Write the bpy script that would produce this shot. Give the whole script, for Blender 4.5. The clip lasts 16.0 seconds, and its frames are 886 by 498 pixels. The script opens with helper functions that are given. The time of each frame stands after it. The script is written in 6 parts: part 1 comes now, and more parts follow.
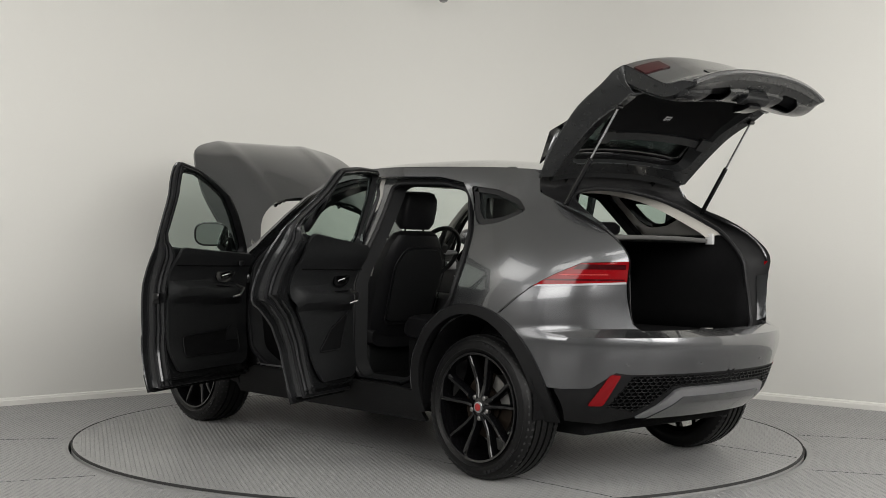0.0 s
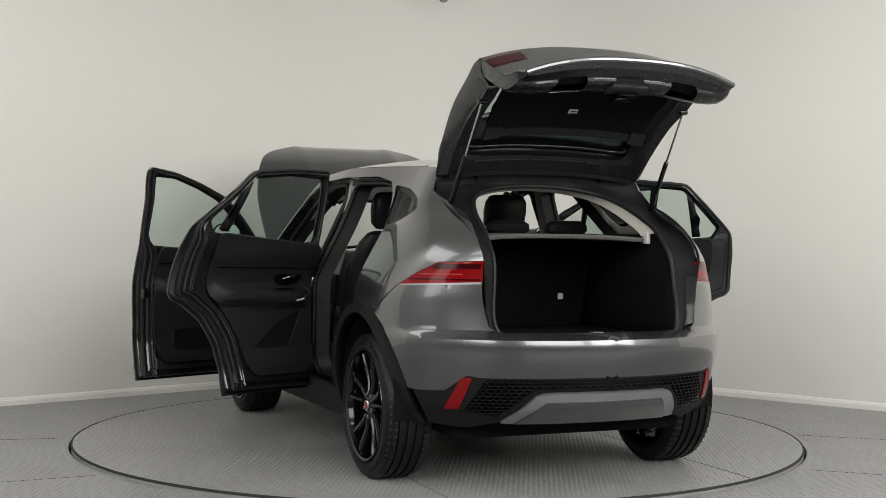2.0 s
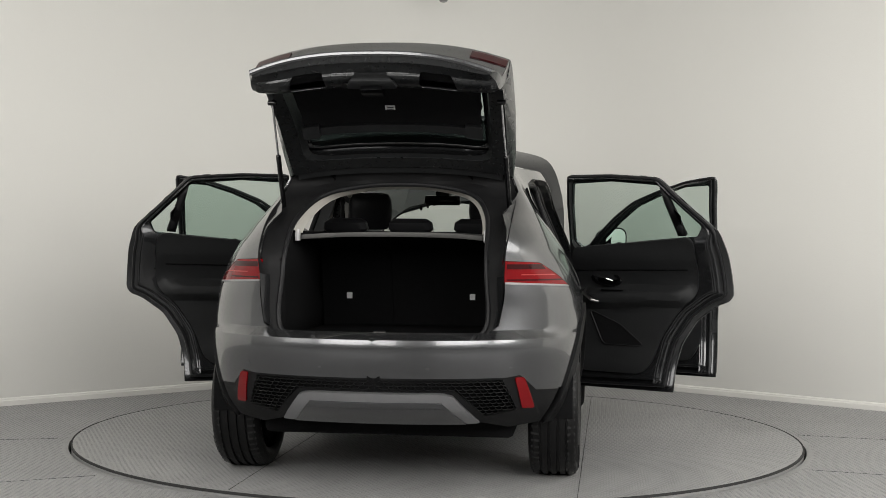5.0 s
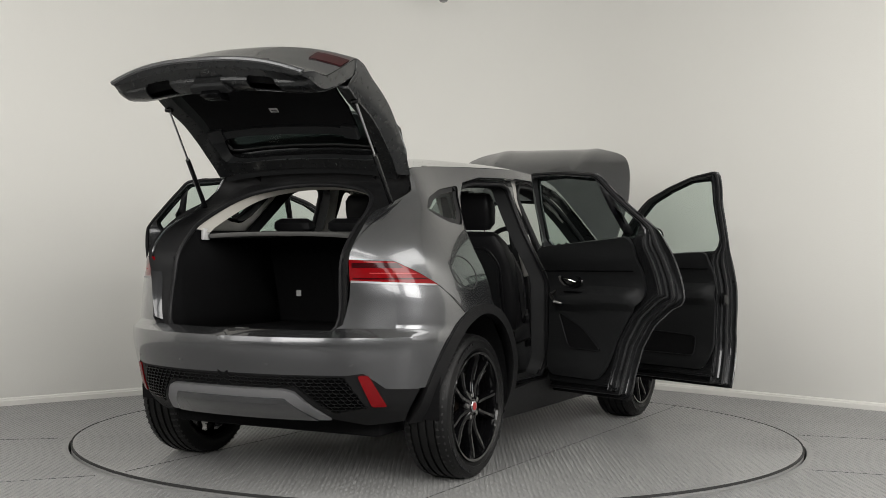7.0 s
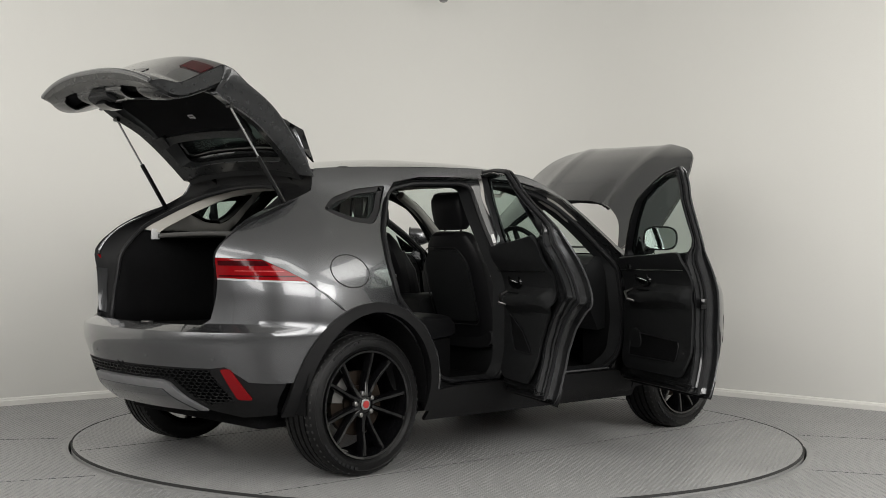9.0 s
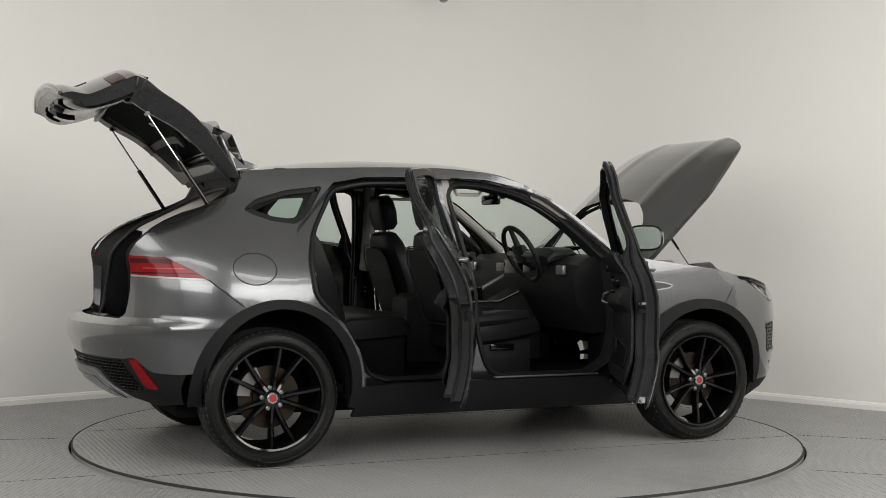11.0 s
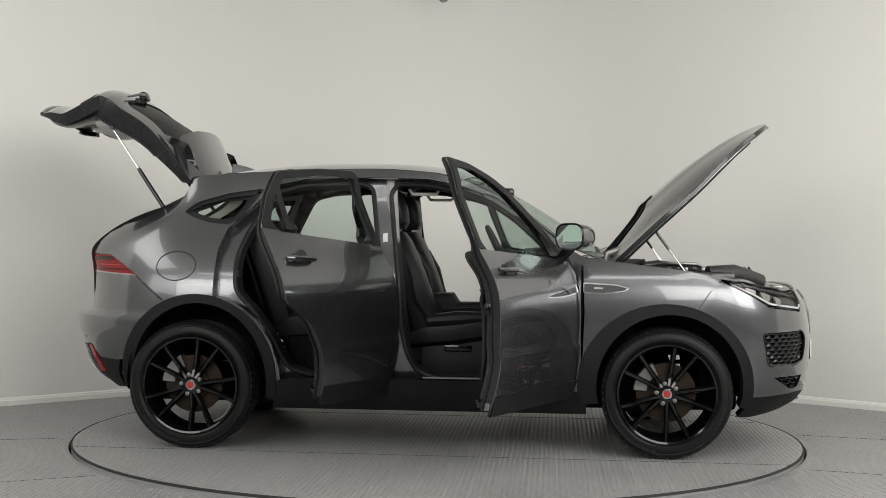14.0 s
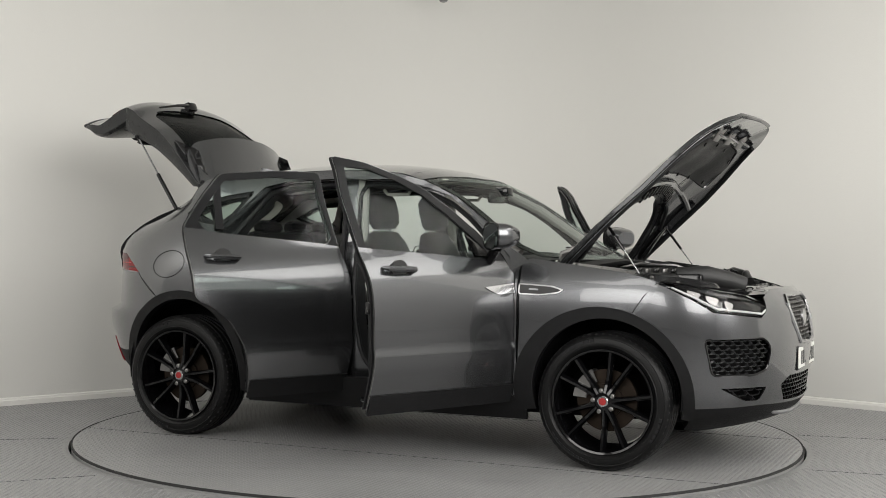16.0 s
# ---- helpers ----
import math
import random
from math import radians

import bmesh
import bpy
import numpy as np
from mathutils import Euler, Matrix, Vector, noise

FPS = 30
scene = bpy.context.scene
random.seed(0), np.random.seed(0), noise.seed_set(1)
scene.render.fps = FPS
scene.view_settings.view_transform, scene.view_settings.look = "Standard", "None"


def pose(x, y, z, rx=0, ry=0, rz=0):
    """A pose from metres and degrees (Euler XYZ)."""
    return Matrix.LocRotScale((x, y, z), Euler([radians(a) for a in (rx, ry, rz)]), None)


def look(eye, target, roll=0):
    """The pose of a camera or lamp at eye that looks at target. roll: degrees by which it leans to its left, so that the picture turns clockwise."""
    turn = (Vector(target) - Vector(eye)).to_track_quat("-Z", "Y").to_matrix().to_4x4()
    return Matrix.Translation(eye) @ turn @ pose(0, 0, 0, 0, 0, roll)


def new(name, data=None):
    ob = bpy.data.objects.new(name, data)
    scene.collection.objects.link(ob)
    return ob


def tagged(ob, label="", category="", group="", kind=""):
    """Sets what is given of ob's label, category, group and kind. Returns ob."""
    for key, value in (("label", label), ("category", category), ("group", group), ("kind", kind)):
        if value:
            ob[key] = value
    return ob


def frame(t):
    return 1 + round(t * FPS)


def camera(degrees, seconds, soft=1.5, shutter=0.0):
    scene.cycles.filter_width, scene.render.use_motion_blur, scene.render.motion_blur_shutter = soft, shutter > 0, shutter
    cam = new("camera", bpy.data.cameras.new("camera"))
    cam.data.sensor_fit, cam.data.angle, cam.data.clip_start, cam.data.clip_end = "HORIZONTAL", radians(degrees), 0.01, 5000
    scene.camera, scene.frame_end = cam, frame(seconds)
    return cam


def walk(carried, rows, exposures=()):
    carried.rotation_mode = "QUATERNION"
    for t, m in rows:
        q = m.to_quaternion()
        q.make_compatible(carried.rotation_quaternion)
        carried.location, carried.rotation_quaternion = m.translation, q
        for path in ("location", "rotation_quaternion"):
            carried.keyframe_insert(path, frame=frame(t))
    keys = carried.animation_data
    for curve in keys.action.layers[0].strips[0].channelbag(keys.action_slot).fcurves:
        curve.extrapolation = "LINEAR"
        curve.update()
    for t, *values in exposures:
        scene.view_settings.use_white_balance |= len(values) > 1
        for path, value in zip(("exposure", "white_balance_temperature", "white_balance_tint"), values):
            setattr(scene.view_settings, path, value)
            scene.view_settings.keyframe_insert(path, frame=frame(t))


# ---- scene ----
from mathutils.geometry import delaunay_2d_cdt

# ---- camera: stands still on a tripod before the turntable ----
cam = camera(38.3, 16.0, soft=0.8)
EYE = pose(0, -8.014, 1.195, 89.645, -0.5376, -0.144)
walk(cam, [(0.0, EYE), (16.0, EYE)])

# ---- light ----
scene.view_settings.exposure = 0.22
world = bpy.data.worlds.new("world")
scene.world = world
world.use_nodes = True
world.node_tree.nodes["Background"].inputs[0].default_value = (0.9, 0.95, 1.0, 1)
world.node_tree.nodes["Background"].inputs[1].default_value = 0.02


def panel_lamp(x, y, z, sx, sy, power, target):
    d = bpy.data.lights.new("panel_lamp", "AREA")
    d.shape, d.size, d.size_y, d.energy = "RECTANGLE", sx, sy, power
    d.color = (1.0, 0.98, 0.945)
    ob = new("panel_lamp", d)
    ob.matrix_world = look((x, y, z), target)
    return ob


# ceiling panels round the turntable, and large soft panels beside the camera
CEILING = 5.2
LAMPS = [(-5.2, -2.6, 2.4, 3.6, 70), (5.2, -2.6, 2.4, 3.6, 95), (-2.1, -5.8, 3.2, 0.8, 30), (2.1, -5.8, 3.2, 0.8, 36)]
for x, y, sx, sy, p in LAMPS:
    panel_lamp(x, y, CEILING - 0.14, sx, sy, p, (x, y + 0.001, 0))
SOFT = [(-3.2, -8.2, 3.6, 190, (0, 2.0, 1.9)), (3.2, -8.2, 3.6, 220, (0, 2.0, 1.9)), (5.6, -5.6, 3.2, 170, (3.4, 1.2, 1.6)), (-5.6, -5.6, 3.2, 45, (-3.4, 1.2, 1.6))]
for x, y, z, p, aim in SOFT:
    panel_lamp(x, y, z, 4.2 if p > 180 else 2.4, 3.0, p, aim)


# ---- materials ----
def mat(name, color, rough=0.5, metal=0.0, vary=0.12, scale=6.0, bump=0.0, bscale=60.0, coat=0.0, ior=1.45, rvary=0.1, trans=0.0, spec=None):
    m = bpy.data.materials.new(name)
    m.use_nodes = True
    nt = m.node_tree
    b = nt.nodes["Principled BSDF"]
    tc = nt.nodes.new("ShaderNodeTexCoord")
    n1 = nt.nodes.new("ShaderNodeTexNoise")
    n1.inputs["Scale"].default_value, n1.inputs["Detail"].default_value = scale, 6
    nt.links.new(tc.outputs["Object"], n1.inputs["Vector"])
    mix = nt.nodes.new("ShaderNodeMix")
    mix.data_type = "RGBA"
    mix.inputs[6].default_value = (*[c * (1 - vary) for c in color], 1)
    mix.inputs[7].default_value = (*[min(1, c * (1 + vary)) for c in color], 1)
    nt.links.new(n1.outputs["Fac"], mix.inputs[0])
    nt.links.new(mix.outputs[2], b.inputs["Base Color"])
    mr = nt.nodes.new("ShaderNodeMapRange")
    mr.inputs[3].default_value, mr.inputs[4].default_value = max(0.0, rough - rvary * rough), min(1, rough + rvary * rough)
    n2 = nt.nodes.new("ShaderNodeTexNoise")
    n2.inputs["Scale"].default_value, n2.inputs["Detail"].default_value = scale * 4, 3
    nt.links.new(tc.outputs["Object"], n2.inputs["Vector"])
    nt.links.new(n2.outputs["Fac"], mr.inputs[0])
    nt.links.new(mr.outputs[0], b.inputs["Roughness"])
    b.inputs["Metallic"].default_value = metal
    b.inputs["Coat Weight"].default_value = coat
    b.inputs["Coat Roughness"].default_value = 0.04
    b.inputs["IOR"].default_value = ior
    b.inputs["Transmission Weight"].default_value = trans
    if spec is not None:
        b.inputs["Specular IOR Level"].default_value = spec
    if bump:
        bp = nt.nodes.new("ShaderNodeBump")
        n3 = nt.nodes.new("ShaderNodeTexNoise")
        n3.inputs["Scale"].default_value, n3.inputs["Detail"].default_value = bscale, 4
        nt.links.new(tc.outputs["Object"], n3.inputs["Vector"])
        nt.links.new(n3.outputs["Fac"], bp.inputs["Height"])
        bp.inputs["Strength"].default_value, bp.inputs["Distance"].default_value = bump, 0.004
        nt.links.new(bp.outputs["Normal"], b.inputs["Normal"])
    return m


def glass(name, color, clear):
    m = bpy.data.materials.new(name)
    m.use_nodes = True
    nt = m.node_tree
    nt.nodes.remove(nt.nodes["Principled BSDF"])
    tr, gl, mx, lw, pw, ad = (nt.nodes.new(k) for k in ("ShaderNodeBsdfTransparent", "ShaderNodeBsdfGlossy", "ShaderNodeMixShader", "ShaderNodeLayerWeight", "ShaderNodeMath", "ShaderNodeMath"))
    tr.inputs[0].default_value = (*[c * clear for c in color], 1)
    gl.inputs["Roughness"].default_value = 0.02
    pw.operation, ad.operation = "POWER", "MULTIPLY_ADD"
    pw.inputs[1].default_value, ad.inputs[1].default_value, ad.inputs[2].default_value = 4.0, 0.28, 0.016
    nt.links.new(lw.outputs["Facing"], pw.inputs[0])
    nt.links.new(pw.outputs[0], ad.inputs[0])
    nt.links.new(ad.outputs[0], mx.inputs[0])
    nt.links.new(tr.outputs[0], mx.inputs[1])
    nt.links.new(gl.outputs[0], mx.inputs[2])
    nt.links.new(mx.outputs[0], nt.nodes["Material Output"].inputs[0])
    return m


def paint_material():
    m = mat("grey_metallic_paint", (0.118, 0.120, 0.126), 0.25, 0.90, 0.05, 60, 0, 60, 1.0, rvary=0.04)
    b = m.node_tree.nodes["Principled BSDF"]
    b.inputs["Coat Roughness"].default_value = 0.012
    return m


PAINT = paint_material()
CLAD = mat("black_grained_plastic", (0.008, 0.008, 0.0085), 0.55, 0, 0.15, 30, 0.25, 900, spec=0.22)
GLOSSBLK = mat("gloss_black", (0.003, 0.003, 0.0034), 0.08, 0, 0.1, 20, 0, 60, 0.2, spec=0.4)
RUBBER = mat("tyre_rubber", (0.0048, 0.0048, 0.005), 0.4, 0, 0.2, 14, 0.3, 220, spec=0.25)
SEAL = mat("door_seal_rubber", (0.01, 0.01, 0.011), 0.45, 0, 0.1, 20, spec=0.3)
LEATHER = mat("black_leather", (0.010, 0.010, 0.011), 0.40, 0, 0.2, 9, 0.10, 160, spec=0.18)
TRIM = mat("black_door_trim", (0.013, 0.0135, 0.0142), 0.5, 0, 0.15, 12, 0.25, 500, spec=0.28)
CARPET = mat("black_carpet", (0.007, 0.007, 0.0075), 0.95, 0, 0.3, 40, 0.8, 700, spec=0.1)
LINER = mat("pale_headliner_cloth", (0.5, 0.48, 0.44), 0.9, 0, 0.06, 20, 0.3, 700)
GREYTRIM = mat("grey_pillar_trim", (0.33, 0.32, 0.30), 0.7, 0, 0.06, 20, 0.2, 500)
CHROME = mat("chrome", (0.5, 0.5, 0.51), 0.15, 1.0, 0.04, 20)
SATIN = mat("satin_silver", (0.30, 0.30, 0.31), 0.38, 0.7, 0.06, 20)
STEEL = mat("bare_steel", (0.24, 0.235, 0.23), 0.35, 1.0, 0.15, 30)
CALIPER = mat("rusty_brake_disc", (0.025, 0.018, 0.013), 0.5, 0.8, 0.3, 30)
RED = mat("red_lamp_lens", (0.17, 0.002, 0.004), 0.08, 0, 0.12, 30, 0, 60, 0.0, spec=0.35)
DARKRED = mat("dark_red_lamp_band", (0.03, 0.001, 0.002), 0.1, 0, 0.1, 30, 0, 60, 0.0, spec=0.35)
BADGE = mat("red_badge", (0.34, 0.03, 0.03), 0.3, 0.2, 0.1, 60)
WHITEPLATE = mat("white_plate", (0.72, 0.72, 0.68), 0.35, 0, 0.03, 20)
LABEL = mat("pale_label", (0.6, 0.6, 0.6), 0.5, 0, 0.05, 40)
INK = mat("dark_ink", (0.03, 0.03, 0.03), 0.5, 0, 0.05, 40)
SHELFMAT = mat("grey_shelf_cloth", (0.10, 0.098, 0.095), 0.9, 0, 0.1, 60, 0.4, 600)
PRIVACY = glass("dark_rear_glass", (0.82, 0.95, 0.9), 0.58)
WINDOW = glass("tinted_window", (0.86, 0.97, 0.92), 0.80)
SCREEN = glass("windscreen_glass", (0.92, 1.0, 0.96), 0.85)
LENS = glass("clear_lamp_lens", (1, 1, 1), 0.95)
MIRROR = mat("mirror_glass", (0.82, 0.88, 0.86), 0.02, 1.0, 0.0, 5, rvary=0)
ENGINE = mat("black_engine_plastic", (0.02, 0.02, 0.02), 0.45, 0, 0.2, 20, 0.3, 300)
# the body's grey paint with shade put into its colour, for door edges
SHADEPAINT = mat("grey_paint_in_shade", (0.032, 0.033, 0.035), 0.24, 0.7, 0.1, 12, 0, 60, 0.7)
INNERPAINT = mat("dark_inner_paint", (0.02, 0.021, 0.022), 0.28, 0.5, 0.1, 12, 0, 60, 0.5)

WALL = mat("matt_grey_white_wall_paint", (0.655, 0.648, 0.62), 0.85, 0, 0.02, 0.9, 0.15, 90, spec=0.25)
BACKWALL = mat("pale_grey_back_wall", (0.40, 0.40, 0.39), 0.8, 0, 0.1, 1.2)
CEIL = mat("white_ceiling", (0.60, 0.60, 0.585), 0.9, 0, 0.03, 1.5)
BASE = mat("white_skirting_paint", (0.72, 0.71, 0.68), 0.45, 0, 0.04, 4)


def stained(name, color, seed):
    """Rubber flooring with scuffs and darker tyre smudges of its own."""
    m = mat(name, color, 0.32, 0, 0.12, 1.6, 0.15, 300)
    nt = m.node_tree
    b = nt.nodes["Principled BSDF"]
    src = b.inputs["Base Color"].links[0].from_socket
    tc = nt.nodes.new("ShaderNodeTexCoord")
    mp = nt.nodes.new("ShaderNodeMapping")
    mp.inputs["Location"].default_value = (seed, seed * 0.7, 0)
    n = nt.nodes.new("ShaderNodeTexNoise")
    n.inputs["Scale"].default_value, n.inputs["Detail"].default_value, n.inputs["Roughness"].default_value = 1.1, 7, 0.65
    rp = nt.nodes.new("ShaderNodeMapRange")
    rp.inputs[1].default_value, rp.inputs[2].default_value, rp.inputs[3].default_value, rp.inputs[4].default_value = 0.50, 0.72, 1.0, 0.84
    mx = nt.nodes.new("ShaderNodeMix")
    mx.data_type, mx.blend_type = "RGBA", "MULTIPLY"
    mx.inputs[0].default_value = 1.0
    nt.links.new(tc.outputs["Object"], mp.inputs[0])
    nt.links.new(mp.outputs[0], n.inputs["Vector"])
    nt.links.new(n.outputs["Fac"], rp.inputs[0])
    nt.links.new(src, mx.inputs[6])
    nt.links.new(rp.outputs[0], mx.inputs[7])
    nt.links.new(mx.outputs[2], b.inputs["Base Color"])
    return m


FLOORM = stained("grey_rubber_floor", (0.225, 0.225, 0.225), 3.0)
TABLEM = stained("grey_turntable_rubber", (0.232, 0.232, 0.230), 7.0)
GAP = mat("dark_gap", (0.02, 0.02, 0.02), 0.7)


# ---- mesh helpers ----
def part(name, bm, material, parent=None, label="", smooth=True, m=None):
    """Links a bmesh as one mesh object under a thing or a part."""
    me = bpy.data.meshes.new(name)
    if smooth:
        for f in bm.faces:
            f.smooth = True
        for e in bm.edges:
            if len(e.link_faces) == 2 and e.calc_face_angle(0) > 0.6:
                e.smooth = False
    bm.to_mesh(me)
    bm.free()
    me.materials.append(material)
    ob = new(name, me)
    if parent is not None:
        ob.parent = parent
    if m is not None:
        ob.matrix_basis = m
    if label:
        tagged(ob, label)
    return ob


def empty(name, m=None):
    ob = new(name)
    ob.empty_display_size = 0.1
    if m is not None:
        ob.matrix_basis = m
    return ob


def curve(table):
    """A smooth function through the (a, b) pairs of a table."""
    xs, ys = (np.array(c, float) for c in zip(*table))
    d = np.diff(ys) / np.diff(xs)
    t = np.empty(len(xs))
    t[0], t[-1] = d[0], d[-1]
    for i in range(1, len(xs) - 1):
        t[i] = 0 if d[i - 1] * d[i] <= 0 else 2 * d[i - 1] * d[i] / (d[i - 1] + d[i])

    def f(x):
        x = min(max(x, xs[0]), xs[-1])
        i = min(int(np.searchsorted(xs, x, "right")) - 1, len(xs) - 2)
        h = xs[i + 1] - xs[i]
        s = (x - xs[i]) / h
        return float((1 + 2 * s) * (1 - s) ** 2 * ys[i] + s * (1 - s) ** 2 * h * t[i] + s * s * (3 - 2 * s) * ys[i + 1] + s * s * (s - 1) * h * t[i + 1])
    return f


def inside(poly, pts):
    p = np.asarray(poly)
    q = np.roll(p, -1, 0)
    x, y = pts[:, 0, None], pts[:, 1, None]
    with np.errstate(divide="ignore", invalid="ignore"):
        c = ((p[:, 1] > y) != (q[:, 1] > y)) & (x < (q[:, 0] - p[:, 0]) * (y - p[:, 1]) / (q[:, 1] - p[:, 1]) + p[:, 0])
    return c.sum(1) % 2 == 1


def dense(poly, step, closed=True):
    out = []
    n = len(poly)
    for i in range(n if closed else n - 1):
        a, b = np.array(poly[i], float), np.array(poly[(i + 1) % n], float)
        k = max(1, int(np.ceil(np.linalg.norm(b - a) / step)))
        out += [tuple(a + (b - a) * j / k) for j in range(k)]
    return out if closed else out + [tuple(poly[-1])]


def rounded(poly, r, n=5):
    """The closed outline with its corners rounded."""
    out, k = [], len(poly)
    for i in range(k):
        p, a, b = (np.array(poly[j % k], float) for j in (i, i - 1, i + 1))
        da, db = a - p, b - p
        la, lb = np.linalg.norm(da), np.linalg.norm(db)
        q = min(r, la * 0.45, lb * 0.45)
        s, e = p + da / la * q, p + db / lb * q
        for j in range(n + 1):
            t = j / n
            out.append(tuple((1 - t) ** 2 * s + 2 * t * (1 - t) * p + t * t * e))
    return out


def inset(poly, d):
    """The outline moved inward by d."""
    p = np.asarray(poly, float)
    a, b = np.roll(p, 1, 0), np.roll(p, -1, 0)
    t = b - a
    nrm = np.c_[-t[:, 1], t[:, 0]] / (np.linalg.norm(t, axis=1)[:, None] + 1e-9)
    area = 0.5 * np.sum(p[:, 0] * b[:, 1] - b[:, 0] * p[:, 1])
    return [tuple(v) for v in p + nrm * d * (1 if area > 0 else -1)]


def thicken(bm, thick, out_from):
    bm.normal_update()
    s = sum((f.normal.dot(f.calc_center_median() - out_from)) * f.calc_area() for f in bm.faces)
    if s < 0:
        bmesh.ops.reverse_faces(bm, faces=bm.faces[:])
        bm.normal_update()
    if thick:
        vs, fs = bm.verts[:], bm.faces[:]
        edges = [e for e in bm.edges if e.is_boundary]
        twin = {v: bm.verts.new(v.co - v.normal * thick) for v in vs}
        for f in fs:
            bm.faces.new([twin[v] for v in reversed(f.verts)])
        for e in edges:
            f = e.link_faces[0]
            for l in f.loops:
                if l.edge == e:
                    a, b = l.vert, l.link_loop_next.vert
                    bm.faces.new((b, a, twin[a], twin[b]))
                    break
    return bm


def panel(outline, fn, holes=(), thick=0.012, step=0.05, centre=(1.3, 0, 0.7), both=False, creases=()):
    """A curved sheet: an outline in a plane, carried to space by fn(a, b), with thickness and holes."""
    loops = [dense(outline, step)] + [dense(h, step) for h in holes]
    pts, edges = [], []
    for lp in loops:
        k = len(pts)
        pts += lp
        edges += [(k + i, k + (i + 1) % len(lp)) for i in range(len(lp))]
    b = np.array(pts)
    lo, hi = b.min(0), b.max(0)
    g = np.array([(x, y) for x in np.arange(lo[0] + step / 2, hi[0], step) for y in np.arange(lo[1] + step / 2, hi[1], step)]).reshape(-1, 2)
    if len(g):
        ok = inside(loops[0], g)
        for lp in loops[1:]:
            ok &= ~inside(lp, g)
        ok &= (((g[:, None] - b[None]) ** 2).sum(2).min(1) > (0.4 * step) ** 2)
        for zc in creases:
            ok &= abs(g[:, 1] - zc) > 0.3 * step
        pts = pts + [tuple(v) for v in g[ok]]
    for zc in creases:
        # rows of joined points along a crease
        row = np.array([(x, zc) for x in np.arange(lo[0], hi[0], step * 0.7)])
        ok = inside(loops[0], row) & (((row[:, None] - b[None]) ** 2).sum(2).min(1) > 0.004 ** 2)
        for lp in loops[1:]:
            ok &= ~inside(lp, row)
        k = len(pts)
        take = np.flatnonzero(ok)
        pts = pts + [tuple(row[i]) for i in take]
        edges += [(k + i, k + i + 1) for i in range(len(take) - 1) if take[i + 1] == take[i] + 1]
    v2, _, fs, *_ = delaunay_2d_cdt([Vector(p) for p in pts], edges, [], 0, 1e-6)
    a2 = np.array([tuple(v) for v in v2])
    cen = np.array([a2[list(f)].mean(0) for f in fs])
    ok = inside(loops[0], cen)
    for lp in loops[1:]:
        ok &= ~inside(lp, cen)
    bm = bmesh.new()
    for sgn in ((1, -1) if both else (1,)):
        vs = []
        for p in a2:
            c = Vector(fn(float(p[0]), float(p[1])))
            c.y *= sgn
            vs.append(bm.verts.new(c))
        for f, k in zip(fs, ok):
            if k:
                bm.faces.new([vs[i] for i in f])
    bmesh.ops.delete(bm, geom=[v for v in bm.verts if not v.link_faces], context="VERTS")
    if both:
        bmesh.ops.remove_doubles(bm, verts=bm.verts[:], dist=0.0006)
        bmesh.ops.recalc_face_normals(bm, faces=bm.faces[:])
    return thicken(bm, thick, Vector(centre))


def loft(rings, closed=True, caps=False):
    bm = bmesh.new()
    rows = [[bm.verts.new(p) for p in r] for r in rings]
    n = len(rows[0])
    for a, b in zip(rows, rows[1:]):
        for i in range(n if closed else n - 1):
            j = (i + 1) % n
            bm.faces.new((a[i], a[j], b[j], b[i]))
    if caps:
        bm.faces.new(rows[0][::-1])
        bm.faces.new(rows[-1])
    bmesh.ops.recalc_face_normals(bm, faces=bm.faces[:])
    return bm


def tube(path, r, n=8):
    """A round bar along a path."""
    path = [Vector(p) for p in path]
    rings, u = [], None
    for i, p in enumerate(path):
        d = (path[min(i + 1, len(path) - 1)] - path[max(i - 1, 0)]).normalized()
        if u is None:
            u = d.orthogonal().normalized()
        u = (u - d * u.dot(d)).normalized()
        w = d.cross(u)
        rr = r[i] if isinstance(r, (list, tuple)) else r
        rings.append([p + (u * math.cos(k * math.tau / n) + w * math.sin(k * math.tau / n)) * rr for k in range(n)])
    return loft(rings, True, True)


def box(x0, x1, y0, y1, z0, z1, bev=0.006, seg=2, taper=None):
    bm = bmesh.new()
    bmesh.ops.create_cube(bm, size=1, matrix=Matrix.Translation(((x0 + x1) / 2, (y0 + y1) / 2, (z0 + z1) / 2)) @ Matrix.Diagonal((x1 - x0, y1 - y0, z1 - z0, 1)))
    if taper:
        for v in bm.verts:
            if v.co.z > (z0 + z1) / 2:
                v.co.x = (x0 + x1) / 2 + (v.co.x - (x0 + x1) / 2) * taper[0]
                v.co.y = (y0 + y1) / 2 + (v.co.y - (y0 + y1) / 2) * taper[1]
    if bev:
        bmesh.ops.bevel(bm, geom=bm.edges[:], offset=bev, segments=seg, affect="EDGES", profile=0.5)
    return bm


def lathe(profile, n=48, axis="y"):
    """A turned form: profile of (radius, along the axis)."""
    rings = []
    for r, a in profile:
        rings.append([((r * math.cos(k * math.tau / n), a, r * math.sin(k * math.tau / n)) if axis == "y" else
                       (r * math.cos(k * math.tau / n), r * math.sin(k * math.tau / n), a)) for k in range(n)])
    return loft(rings, True, True)


def merge(*bms):
    out = bmesh.new()
    for b in bms:
        me = bpy.data.meshes.new("tmp")
        b.to_mesh(me)
        b.free()
        out.from_mesh(me)
        bpy.data.meshes.remove(me)
    return out


def moved(bm, m):
    bmesh.ops.transform(bm, matrix=m, verts=bm.verts[:])
    return bm


